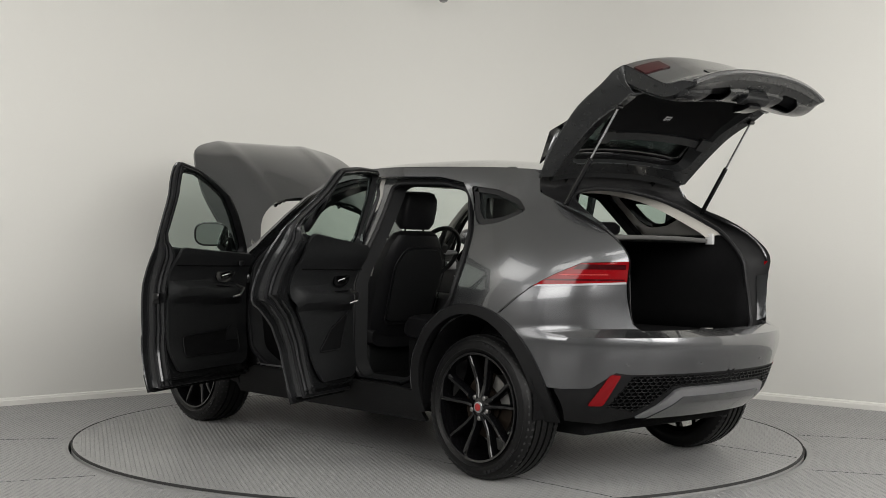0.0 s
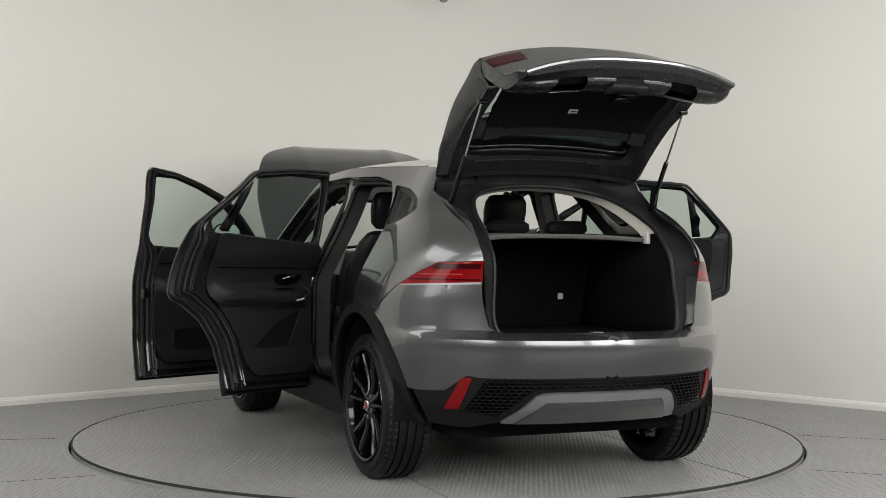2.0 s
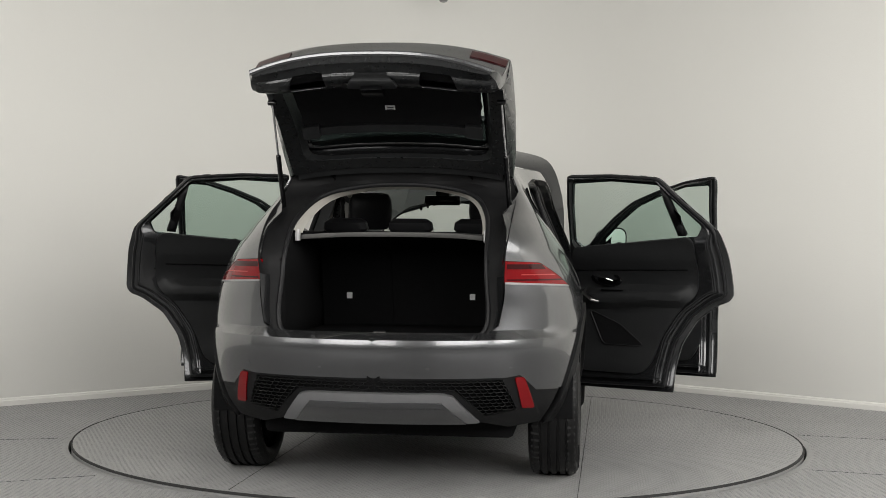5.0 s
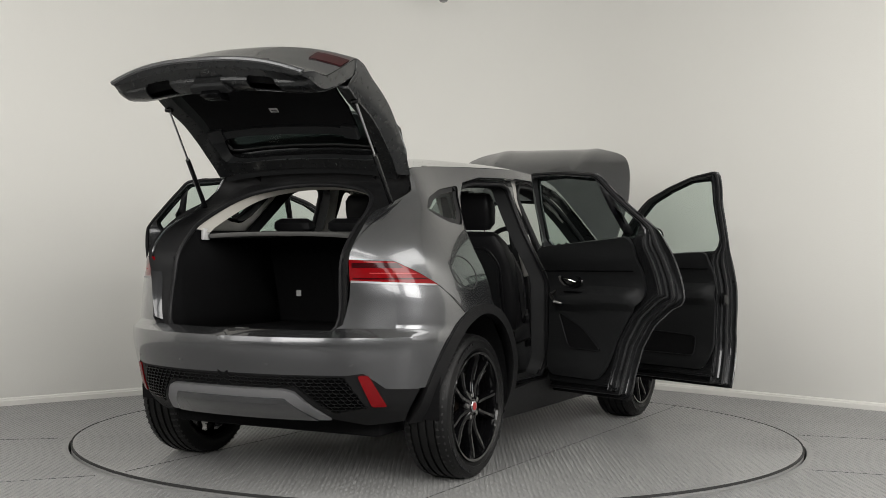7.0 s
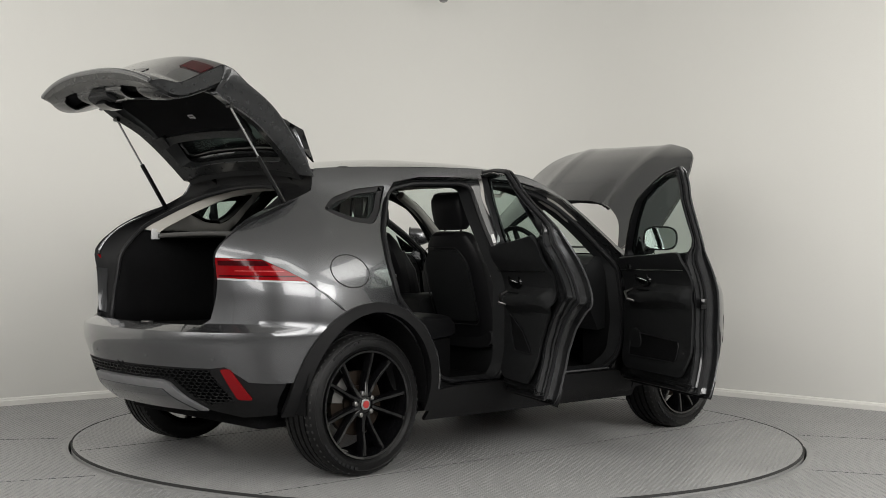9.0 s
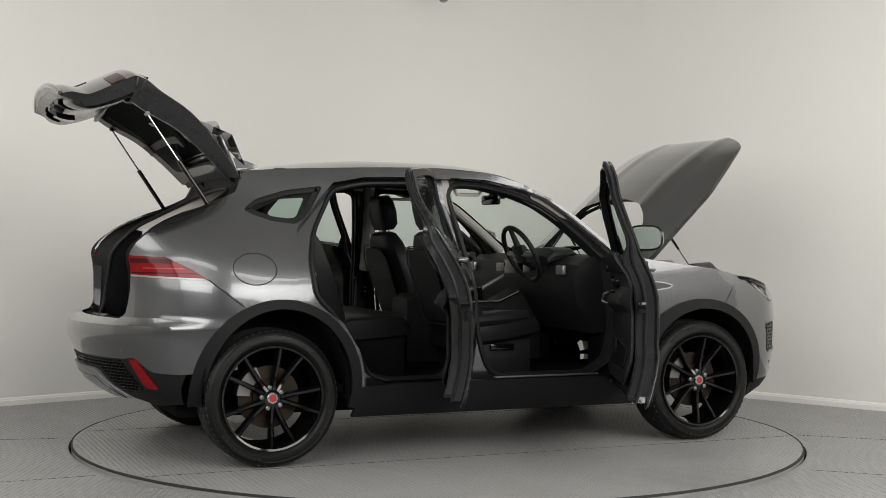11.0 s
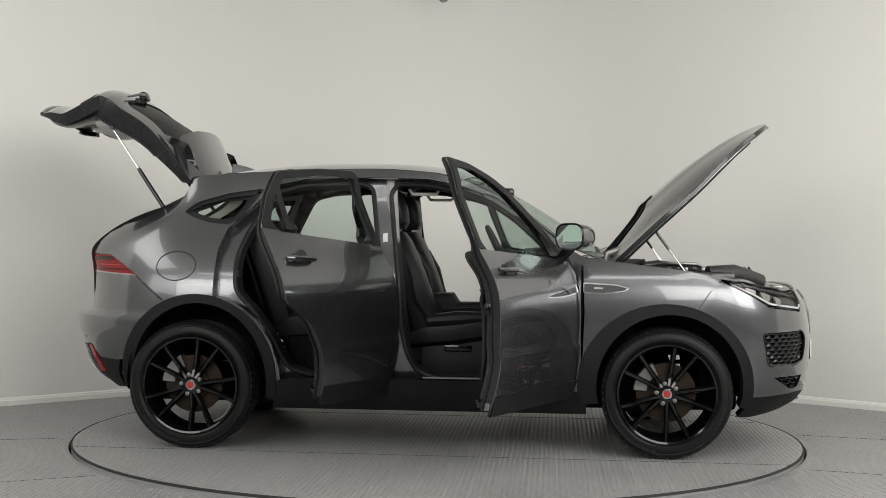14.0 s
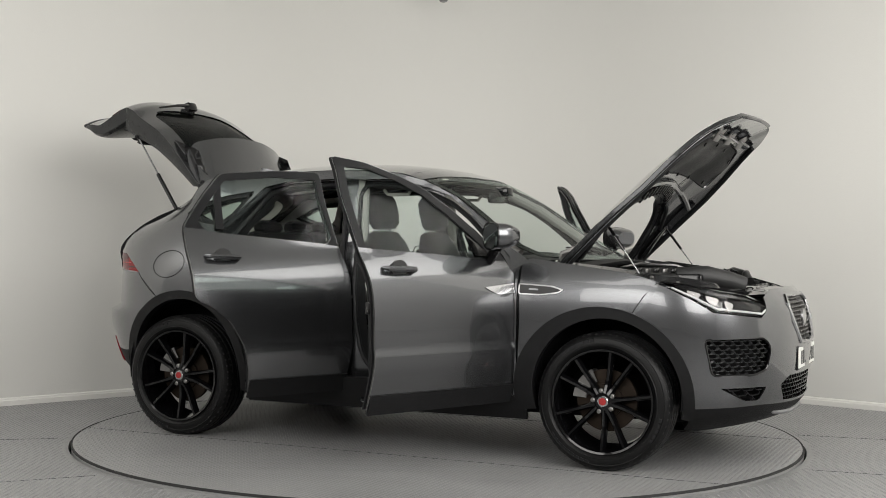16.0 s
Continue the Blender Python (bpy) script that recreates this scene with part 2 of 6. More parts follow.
# ---- the studio ----
def build_room():
    top, low = CEILING, -0.02
    # plan of the wall: two straight runs that meet in a wide rounded corner behind the turntable
    corner, dl, dr = np.array([0.132, 4.044]), np.array([-0.7496, -0.6618]), np.array([0.7546, -0.6562])
    reach = 2.0
    pts = [tuple(corner + dl * 9.2)]
    a, b = corner + dl * reach, corner + dr * reach
    for k in range(25):
        t = k / 24
        pts.append(tuple((1 - t) ** 2 * a + 2 * t * (1 - t) * corner + t * t * b))
    pts.append(tuple(corner + dr * 9.2))
    back = [(7.1, -11.5), (-6.8, -11.5)]
    inner = pts + back
    n = len(pts)
    outer = inset(inner, -0.15)
    for name, k0, k1, m, label in (("wall_studio", 0, n, WALL, "matt pale grey painted studio wall with rounded corner"), ("wall_back", n - 1, n + 3, BACKWALL, "pale grey wall behind the camera")):
        ks = [k % len(inner) for k in range(k0, k1)]
        i, o = [inner[k] for k in ks], [outer[k] for k in ks]
        bm = loft([[(x, y, low) for x, y in i], [(x, y, top) for x, y in i], [(x, y, top) for x, y in o], [(x, y, low) for x, y in o]], closed=False)
        wall = part(name, bm, m, smooth=False)
        for f in wall.data.polygons:
            f.use_smooth = name == "wall_studio"
        tagged(wall, label, "wall", kind="structure")
    # skirting: a moulded profile that follows the wall
    prof = [(0.002, low), (0.022, low), (0.022, low + 0.036), (0.017, low + 0.040), (0.015, low + 0.050), (0.008, low + 0.056), (0.002, low + 0.058)]
    rings = []
    for d, z in prof:
        rings.append([(x, y, z) for x, y in inset(inner, d)[: len(pts)]])
    base = part("baseboard", loft(rings, closed=False), BASE, smooth=True)
    tagged(base, "white painted moulded skirting board along the wall", "baseboard", kind="structure")
    bm = bmesh.new()
    vs = [bm.verts.new((x, y, z)) for z in (top, top + 0.1) for x, y in outer]
    n = len(outer)
    bm.faces.new(vs[:n])
    bm.faces.new(vs[n:])
    ce = part("ceiling", bm, CEIL, smooth=False)
    tagged(ce, "plain white studio ceiling", "ceiling", kind="structure")
    # floor slab with a round pit for the turntable
    R = 2.231
    n = 128
    ring = [(R * math.cos(k * math.tau / n), R * math.sin(k * math.tau / n)) for k in range(n)]
    fl = panel([(-7.5, -12), (7.5, -12), (7.5, 4.6), (-7.5, 4.6)], lambda x, y: (x, y, low), [ring], 0.08, 0.9, (0, 0, -5))
    floor = part("floor", fl, FLOORM, smooth=False)
    tagged(floor, "grey studded rubber studio floor", "floor", kind="structure")
    pit = part("turntable_pit", lathe([(R + 0.05, low - 0.05), (R + 0.05, low - 0.07)], 64, "z"), GAP)
    tagged(pit, "dark gap ring below the turntable edge", "pit", kind="structure")
    return floor


FLOOR = build_room()


def build_turntable():
    R = 2.215
    body = [(R - 0.02, -0.06), (R, -0.05), (R, -0.008), (R - 0.004, -0.002), (R - 0.012, 0.0)]
    rim = lathe(body, 160, "z")
    ob = empty("turntable")
    part("deck", rim, TABLEM, ob, smooth=True)
    part("edge_trim", lathe([(R - 0.01, -0.012), (R + 0.003, -0.012), (R + 0.003, -0.003), (R + 0.002, 0.001), (R - 0.003, 0.001), (R - 0.003, -0.001)], 160, "z"), GAP, ob, "thin dark metal edge strip")
    tagged(ob, "round grey studded rubber turntable with dark edge strip", "turntable")
    return ob


TURNTABLE = build_turntable()

# ---- the car: x ahead from the rear axle, y to its left, z up ----
WB = 2.681
HALF = curve([(0.18, 0.80), (0.27, 0.86), (0.36, 0.895), (0.45, 0.918), (0.60, 0.938), (0.80, 0.945), (0.92, 0.938), (1.0, 0.916), (1.06, 0.889), (1.12, 0.856), (1.18, 0.818), (1.35, 0.70), (1.44, 0.640), (1.52, 0.60), (1.56, 0.575), (1.62, 0.53)])
TAIL = curve([(0.18, 0.52), (0.30, 0.645), (0.353, 0.725), (0.42, 0.805), (0.56, 0.868), (0.70, 0.914), (0.735, 0.912), (0.748, 0.90), (0.775, 0.82), (0.9, 0.81), (1.0, 0.82), (1.12, 0.865), (1.16, 0.86), (1.25, 0.79), (1.38, 0.46), (1.45, 0.36), (1.56, 0.30), (1.62, 0.3)])
NOSE = curve([(0.18, 0.62), (0.23, 0.72), (0.29, 0.83), (0.39, 0.89), (0.63, 0.905), (0.83, 0.88), (0.95, 0.80), (1.0, 0.72), (1.1, 0.62), (1.2, 0.6), (1.62, 0.6)])
ARC = 1.2


def skin(u, z, d=0.0):
    """A point of the body's left side: u runs from the tail's middle round the side to the nose's middle; d: how far inward."""
    if u < 0:
        p = min(-u / ARC, 1) * math.pi / 2
        x, w = -TAIL(z) * math.sin(p) ** 0.8, max(math.cos(p), 0) ** (1 / 1.1)
    elif u <= WB:
        x, w = u, 1.0
    else:
        p = min((u - WB) / ARC, 1) * math.pi / 2
        x, w = WB + NOSE(z) * math.sin(p) ** (2 / 3.4), max(math.cos(p), 0) ** (1 / 1.1)
    t = min(max((x - 0.1) / 1.0, 0), 1)
    wide = 0.12 * t * t * (3 - 2 * t) * min(max((z - 1.15) / 0.4, 0), 1.1)
    # folded lower door panel
    fold = 0.008 * min(max((z - 0.40) / 0.15, 0), 1) * min(max((0.648 - z) / 0.018, 0), 1) * min(max((x - 0.45) / 0.15, 0), 1) * min(max((2.3 - x) / 0.12, 0), 1)
    return (x, HALF(z) * w - d + wide + fold, z)


def us(x, z):
    """u of the side's point at x, z."""
    if x < 0:
        return -ARC * math.asin(min(1, -x / TAIL(z)) ** 1.25) / (math.pi / 2)
    if x > WB:
        return WB + ARC * math.asin(min(1, (x - WB) / NOSE(z)) ** 1.7) / (math.pi / 2)
    return x


def ut(y, z):
    """u of the tail's point at y, z."""
    return -ARC * math.acos(min(1, y / HALF(z)) ** 1.1) / (math.pi / 2)


def un(y, z):
    return WB + ARC * math.acos(min(1, y / HALF(z)) ** 1.1) / (math.pi / 2)


def uz(pts):
    return [(us(x, z), z) for x, z in pts]


def arch(cx, rx, rz, a0, a1, n=24, cz=0.40):
    return [(cx + rx * math.cos(radians(a0 + (a1 - a0) * k / n)), cz + rz * math.sin(radians(a0 + (a1 - a0) * k / n))) for k in range(n + 1)]


def sided(sgn, d=0.0):
    def f(u, z):
        x, y, zz = skin(u, z, d)
        return (x, y * sgn, zz)
    return f


CAR = empty("car")
tagged(CAR, "grey metallic compact sport utility car with doors, bonnet and tailgate open", "car")

# outline of both doors in the body side
DOORS = [(0.174, 1.264), (0.135, 1.14), (0.13, 0.87), (0.25, 0.845), (0.38, 0.75), (0.47, 0.61), (0.51, 0.47), (0.52, 0.36), (2.17, 0.36), (2.19, 0.60), (2.19, 1.0),
         (2.13, 1.12), (2.0, 1.235), (1.85, 1.36), (1.71, 1.455), (1.55, 1.51), (1.32, 1.552), (1.0, 1.56), (0.60, 1.55), (0.42, 1.515)]
REAR_APERTURE = rounded([(0.43, 1.475), (0.28, 1.24), (0.235, 1.08), (0.245, 0.90), (0.37, 0.77), (0.47, 0.62), (0.55, 0.465), (0.70, 0.42), (1.03, 0.42), (1.07, 0.50), (1.075, 1.0), (1.03, 1.3), (1.0, 1.50), (0.93, 1.525), (0.6, 1.515)], 0.05, 3)
FRONT_APERTURE = rounded([(1.105, 1.47), (1.18, 0.96), (1.20, 0.70), (1.235, 0.55), (1.29, 0.455), (1.40, 0.42), (1.95, 0.42), (2.08, 0.50), (2.12, 0.70), (2.10, 1.06), (1.97, 1.20), (1.83, 1.325), (1.69, 1.42), (1.54, 1.475), (1.32, 1.52), (1.15, 1.525)], 0.05, 3)


def build_body():
    lampcut = uz([(-0.17, 0.852), (-0.335, 0.985), (-0.43, 1.045), (-0.53, 1.098)]) + [(ut(0.585, 1.105), 1.105)]
    crest = [(ut(0.585, 1.135), 1.135)] + uz([(-0.57, 1.255), (-0.41, 1.335), (-0.25, 1.395), (-0.13, 1.45), (-0.09, 1.565), (0.3, 1.595), (1.0, 1.612), (1.35, 1.592), (1.55, 1.54), (1.75, 1.45), (1.9, 1.345), (2.1, 1.18), (2.24, 1.10), (2.205, 1.06), (2.205, 0.3), (0.53, 0.3)])
    over = uz(arch(0.035, 0.45, 0.475, -5, 113, 26))
    outline = lampcut + crest + over
    for sgn, side in ((1, "left"), (-1, "right")):
        quarter = rounded([(-0.113, 1.352), (-0.03, 1.415), (0.15, 1.468), (0.36, 1.495), (0.25, 1.335), (0.175, 1.278), (0.04, 1.292)], 0.03, 3)
        body = part("body_side", panel(outline, sided(sgn), [uz(DOORS), uz(quarter)], 0.015, 0.05), PAINT, CAR, "grey metallic painted rear quarter, roof rail and sill")
        part("door_frame", panel(inset(DOORS, -0.012), sided(sgn, 0.075), [REAR_APERTURE, FRONT_APERTURE], 0.02, 0.06), PAINT, CAR, "grey painted door frame with pillar")
        rim = dense(DOORS, 0.05)
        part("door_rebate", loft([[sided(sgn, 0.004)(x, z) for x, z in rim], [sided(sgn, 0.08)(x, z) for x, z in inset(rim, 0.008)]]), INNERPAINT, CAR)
        for ap in (REAR_APERTURE, FRONT_APERTURE):
            part("aperture_seal", tube([sided(sgn, 0.07)(x, z) for x, z in ap + ap[:1]], 0.014), SEAL, CAR, "black rubber door seal")
            part("aperture_lining", loft([[sided(sgn, 0.085)(x, z) for x, z in ap], [sided(sgn, 0.16)(x, z) for x, z in inset(ap, 0.02)]]), TRIM, CAR)
        part("quarter_window", panel(inset(quarter, 0.0), sided(sgn, 0.012), [inset(quarter, 0.028)], 0.006, 0.04), SEAL, CAR, "gloss black quarter window surround")
        part("quarter_blind", panel(inset(quarter, 0.015), sided(sgn, 0.035), [rounded([(-0.035, 1.352), (0.11, 1.418), (0.255, 1.430), (0.185, 1.315), (0.05, 1.306)], 0.02, 3)], 0.004, 0.04), SEAL, CAR, "black frit of the quarter window")
        part("quarter_reveal", loft([[sided(sgn, 0.016)(us(x, z), z) for x, z in inset(quarter, 0.022)], [sided(sgn, 0.10)(us(x, z), z) for x, z in inset(quarter, 0.018)]]), SEAL, CAR)
        part("quarter_glass", panel(inset(quarter, 0.02), sided(sgn, 0.014), [], 0.0, 0.06), WINDOW, CAR).visible_shadow = False
        # sill cladding and wheel arch trims
        part("sill_cladding", panel([(0.46, 0.235), (2.24, 0.235), (2.24, 0.345), (2.0, 0.415), (0.7, 0.415), (0.50, 0.40)], sided(sgn, -0.006), [], 0.02, 0.07), CLAD, CAR, "black plastic sill cladding")
        a, b = arch(0.035, 0.458, 0.483, -14, 190, 40), arch(0.045, 0.393, 0.432, -14, 190, 40)
        part("rear_arch_trim", panel(uz(a) + uz(b)[::-1], sided(sgn, -0.012), [], 0.05, 0.035), CLAD, CAR, "black plastic wheel arch trim")
        a, b = arch(2.672, 0.485, 0.462, -16, 194, 40), arch(2.695, 0.402, 0.402, -16, 194, 40)
        part("front_arch_trim", panel(uz(a) + uz(b)[::-1], sided(sgn, -0.012), [], 0.05, 0.035), CLAD, CAR, "black plastic wheel arch trim")
        # wheel housings
        for cx in (0.03, 2.69):
            r = [(cx + 0.405 * math.cos(radians(k * 9)), 0.40 + 0.43 * math.sin(radians(k * 9))) for k in range(-1, 22)]
            part("wheel_housing", loft([[(x, sgn * 0.90, z) for x, z in r], [(x, sgn * 0.60, z) for x, z in r], [(cx + (x - cx) * 0.5, sgn * 0.585, 0.4 + (z - 0.4) * 0.5) for x, z in r]], closed=False), CARPET, CAR)
        # front wing
        wing = uz([(2.215, 1.085), (2.225, 0.8), (2.205, 0.30), (2.22, 0.30)]) + uz(arch(2.672, 0.478, 0.455, 192, 68, 26)) + uz([(2.97, 0.995), (2.68, 1.055), (2.36, 1.095), (2.26, 1.11)])
        part("front_wing", panel(wing, sided(sgn), [], 0.015, 0.05), PAINT, CAR, "grey metallic painted front wing")


build_body()

ROOF = curve([(-0.4, 1.53), (-0.11, 1.578), (0.05, 1.603), (0.39, 1.648), (0.72, 1.67), (1.06, 1.67), (1.39, 1.645), (1.58, 1.597), (1.75, 1.512), (1.9, 1.43), (2.07, 1.325), (2.3, 1.18), (2.5, 1.06)])


CREST = curve([(-0.4, 1.52), (-0.09, 1.565), (0.3, 1.595), (1.0, 1.612), (1.35, 1.592), (1.55, 1.54), (1.75, 1.45), (1.9, 1.345), (2.1, 1.18), (2.24, 1.10), (2.5, 1.0)])


def roof_edge(x):
    """Half the roof's width where it meets the side rail."""
    z = CREST(x)
    return skin(min(max(x, 0.0), WB), z)[1]


def rooftop(x, y):
    return (x, y, ROOF(x) - (ROOF(x) - CREST(x)) * min(1.2, abs(y) / roof_edge(x)) ** 2.6)


def build_roof():
    rail = [(x / 100, roof_edge(x / 100) - 0.001) for x in range(-9, 154, 9)]
    part("roof", panel(rail + [(1.60, 0.35), (1.62, 0.0), (1.60, -0.35)] + [(x, -y) for x, y in rail[::-1]], rooftop, [], 0.02, 0.06, (0.8, 0, 0)), PAINT, CAR, "grey metallic painted roof")
    half = [(1.625, 0.0), (1.605, 0.35), (1.54, 0.68), (1.75, 0.70), (1.95, 0.735), (2.16, 0.77), (2.28, 0.74), (2.40, 0.5), (2.45, 0.0)]
    ws = half + [(x, -y) for x, y in half[::-1][1:-1]]
    part("windscreen", panel(ws, rooftop, [], 0.0, 0.08, (1.5, 0, 0)), SCREEN, CAR, "clear raked windscreen").visible_shadow = False
    part("windscreen_surround", panel(ws, lambda x, y: Vector(rooftop(x, y)) - Vector((0, 0, 0.007)), [inset(ws, 0.05)], 0.004, 0.05, (1.5, 0, 0)), GLOSSBLK, CAR)
    part("headliner", panel([(-0.06, 0.52), (1.5, 0.55), (1.56, 0.3), (1.56, -0.3), (1.5, -0.55), (-0.06, -0.52)], lambda x, y: Vector(rooftop(x, y)) - Vector((0, 0, 0.045)), [], 0.012, 0.1, (0.8, 0, 0)), LINER, CAR, "pale cloth headliner")
    fin = [[(0.0 + 0.17 * t, s * (0.022 - 0.018 * (zz / 0.055)) * (1 - 0.8 * t ** 2), 1.60 + 0.014 + zz * 1.2 * (1 - 0.75 * t ** 1.6)) for t in [k / 8 for k in range(9)]] for s, zz in ((1, 0.0), (1, 0.05), (-1, 0.05), (-1, 0.0))]
    part("roof_antenna", loft(fin, closed=False), PAINT, CAR, "grey shark fin antenna")


build_roof()


def build_wheel(x, sgn, name):
    """One wheel, its outer face towards sgn."""
    w = empty(name)
    w.parent = CAR
    w.matrix_basis = Matrix.Translation((x, sgn * 0.805, 0.364))
    R, r = 0.364, 0.274
    prof = [(r - 0.005, -0.105), (r + 0.015, -0.122), (r + 0.035, -0.126), (R - 0.025, -0.118), (R - 0.006, -0.100)]
    for a in (-0.066, -0.022, 0.022, 0.066):
        prof += [(R - 0.001, a - 0.008), (R - 0.010, a - 0.006), (R - 0.010, a + 0.006), (R, a + 0.008)]
    prof += [(R - 0.006, 0.100), (R - 0.025, 0.118), (R - 0.03, 0.1205), (R - 0.033, 0.119), (r + 0.036, 0.126), (r + 0.025, 0.125), (r + 0.022, 0.1275), (r + 0.015, 0.122), (r - 0.005, 0.105)]
    part("tyre", loft([[(q * math.cos(k * math.tau / 72), sgn * a, q * math.sin(k * math.tau / 72)) for k in range(72)] for q, a in prof]), RUBBER, w, "black road tyre with tread grooves")
    blocks = []
    for k in range(60):
        a = k * math.tau / 60
        c, q = math.cos(a), math.sin(a)
        for y0, y1 in ((0.070, 0.108), (-0.108, -0.070)):
            i = [(R + 0.0008, y0, 0.006), (R + 0.0008, y0, -0.006), (R - 0.0085 if y1 > 0.1 else R + 0.0008, y1, -0.006), (R - 0.0085 if y1 > 0.1 else R + 0.0008, y1, 0.006)]
            if y0 < 0:
                i = [(R - 0.0085, y0, 0.006), (R - 0.0085, y0, -0.006), (R + 0.0008, y1, -0.006), (R + 0.0008, y1, 0.006)]
            blocks.append([(rr * c - o * q, sgn * yy, rr * q + o * c) for rr, yy, o in i])
    bm = bmesh.new()
    for quad in blocks:
        bm.faces.new([bm.verts.new(p) for p in quad])
    thicken(bm, 0.004, Vector((0, 0, 0)))
    tagged(part("tread_pattern", bm, GAP, w, smooth=False), kind="stuff")
    bm = bmesh.new()
    for c0, n in ((100, 7), (215, 9), (325, 5)):
        for k in range(n):
            a = radians(c0 + k * 5.2)
            c, q = math.cos(a), math.sin(a)
            bm.faces.new([bm.verts.new((rr * c - o * q, sgn * 0.1262, rr * q + o * c)) for rr, o in ((r + 0.042, -0.010), (r + 0.042, 0.010), (r + 0.056, 0.010), (r + 0.056, -0.010))])
    thicken(bm, 0.004, Vector((0, 0, 0)))
    tagged(part("sidewall_lettering", bm, SEAL, w, "raised marks on the tyre wall", smooth=False), kind="stuff")
    rim = [(r - 0.004, -0.10), (r - 0.004, 0.108), (r + 0.004, 0.118), (r + 0.001, 0.124), (r - 0.010, 0.121), (r - 0.018, 0.09), (r - 0.03, 0.0), (r - 0.03, -0.09)]
    part("rim", loft([[(q * math.cos(k * math.tau / 64), sgn * a, q * math.sin(k * math.tau / 64)) for k in range(64)] for q, a in rim]), GLOSSBLK, w, "gloss black alloy rim")
    for k in range(10):
        # five pairs of slim spokes
        lean = 90 if sgn > 0 else -5
        a0 = radians(lean + (k // 2) * 72 + (12 if k % 2 else -12))
        a1 = radians(lean + (k // 2) * 72 + (14 if k % 2 else -14))
        rings = []
        for t in [i / 6 for i in range(7)]:
            rr = 0.045 + (0.260 - 0.045) * t
            an = a0 + (a1 - a0) * t
            hw = 0.016 - 0.007 * t + 0.006 * t * t
            y1 = 0.105 - 0.028 * math.sin(t * math.pi) * (1 - t) + 0.006 * t
            c, s = math.cos(an), math.sin(an)
            rings.append([(rr * c - o * s, sgn * yy, rr * s + o * c) for o, yy in ((-hw, y1 - 0.045), (-hw, y1 - 0.012), (-hw * 0.45, y1), (hw * 0.45, y1), (hw, y1 - 0.012), (hw, y1 - 0.045))])
        part("spoke", loft(rings, True, True), GLOSSBLK, w)
    part("hub", lathe([(0.062, sgn * 0.05), (0.066, sgn * 0.088), (0.06, sgn * 0.096), (0.036, sgn * 0.099)], 32), GLOSSBLK, w)
    part("hub_cap", lathe([(0.030, sgn * 0.09), (0.030, sgn * 0.105), (0.027, sgn * 0.108), (0.021, sgn * 0.107)], 28), CHROME, w, "silver ringed hub cap")
    part("hub_ring", lathe([(0.0265, sgn * 0.1), (0.0265, sgn * 0.1085), (0.018, sgn * 0.1090)], 24), CHROME, w)
    part("hub_badge", lathe([(0.0195, sgn * 0.1), (0.0195, sgn * 0.1096), (0.012, sgn * 0.1104)], 24), BADGE, w, "red round hub badge")
    for k in range(5):
        a = radians(k * 72 + (126 if sgn > 0 else 31))
        part("wheel_nut", moved(lathe([(0.0125, sgn * 0.08), (0.0125, sgn * 0.100), (0.008, sgn * 0.103)], 8), Matrix.Translation((0.057 * math.cos(a), 0, 0.057 * math.sin(a)))), STEEL, w)
    part("brake_disc", lathe([(0.165, sgn * 0.0), (0.165, sgn * 0.028), (0.09, sgn * 0.03), (0.09, sgn * 0.045), (0.05, sgn * 0.046)], 40), CALIPER, w, "worn brown steel brake disc")
    cal = loft([[(q * math.cos(radians(a)), sgn * y, q * math.sin(radians(a))) for a in range(115, 176, 10)] for q, y in ((0.11, 0.05), (0.18, 0.055), (0.18, -0.03), (0.11, -0.03), (0.11, 0.05))], closed=False)
    part("brake_caliper", cal, STEEL, w)
    return w


for wx in (0.0, WB):
    for ws_ in (1, -1):
        build_wheel(wx, ws_, "wheel")


def mesh_grille(fn, outline, du, dz, name, parent, material, label="", w=0.25):
    """An open honeycomb of small flat bars that fills an outline."""
    poly = np.asarray(outline)
    lo, hi = poly.min(0), poly.max(0)
    segs = []
    rows = int((hi[1] - lo[1]) / dz) + 1
    for r in range(rows + 1):
        z = lo[1] + r * dz
        cols = int((hi[0] - lo[0]) / du) + 2
        for c in range(cols):
            u = lo[0] + (c + (0.5 if r % 2 else 0)) * du
            segs.append(((u - du * 0.32, z), (u + du * 0.32, z)))
            segs.append(((u + du * 0.32, z), (u + du * 0.5, z + dz * 0.5)))
            segs.append(((u + du * 0.5, z + dz * 0.5), (u + du * 0.32, z + dz)))
            segs.append(((u - du * 0.32, z), (u - du * 0.5, z + dz * 0.5)))
    mids = np.array([((a[0] + b[0]) / 2, (a[1] + b[1]) / 2) for a, b in segs])
    ok = inside(poly, mids)
    verts, faces = [], []
    for (a, b), k in zip(segs, ok):
        if not k:
            continue
        h = dz * w * 0.5
        i = len(verts)
        for p in (a, b):
            for dd, dh in ((0.0, h), (0.0, -h), (0.014, -h), (0.014, h)):
                verts.append(fn(p[0], p[1] + dh, dd))
        faces += [(i, i + 4, i + 5, i + 1), (i + 1, i + 5, i + 6, i + 2), (i + 3, i + 7, i + 4, i), (i, i + 1, i + 2, i + 3), (i + 7, i + 6, i + 5, i + 4)]
    me = bpy.data.meshes.new(name)
    me.from_pydata(verts, [], faces)
    me.materials.append(material)
    ob = new(name, me)
    ob.parent = parent
    if label:
        tagged(ob, label)
    return ob


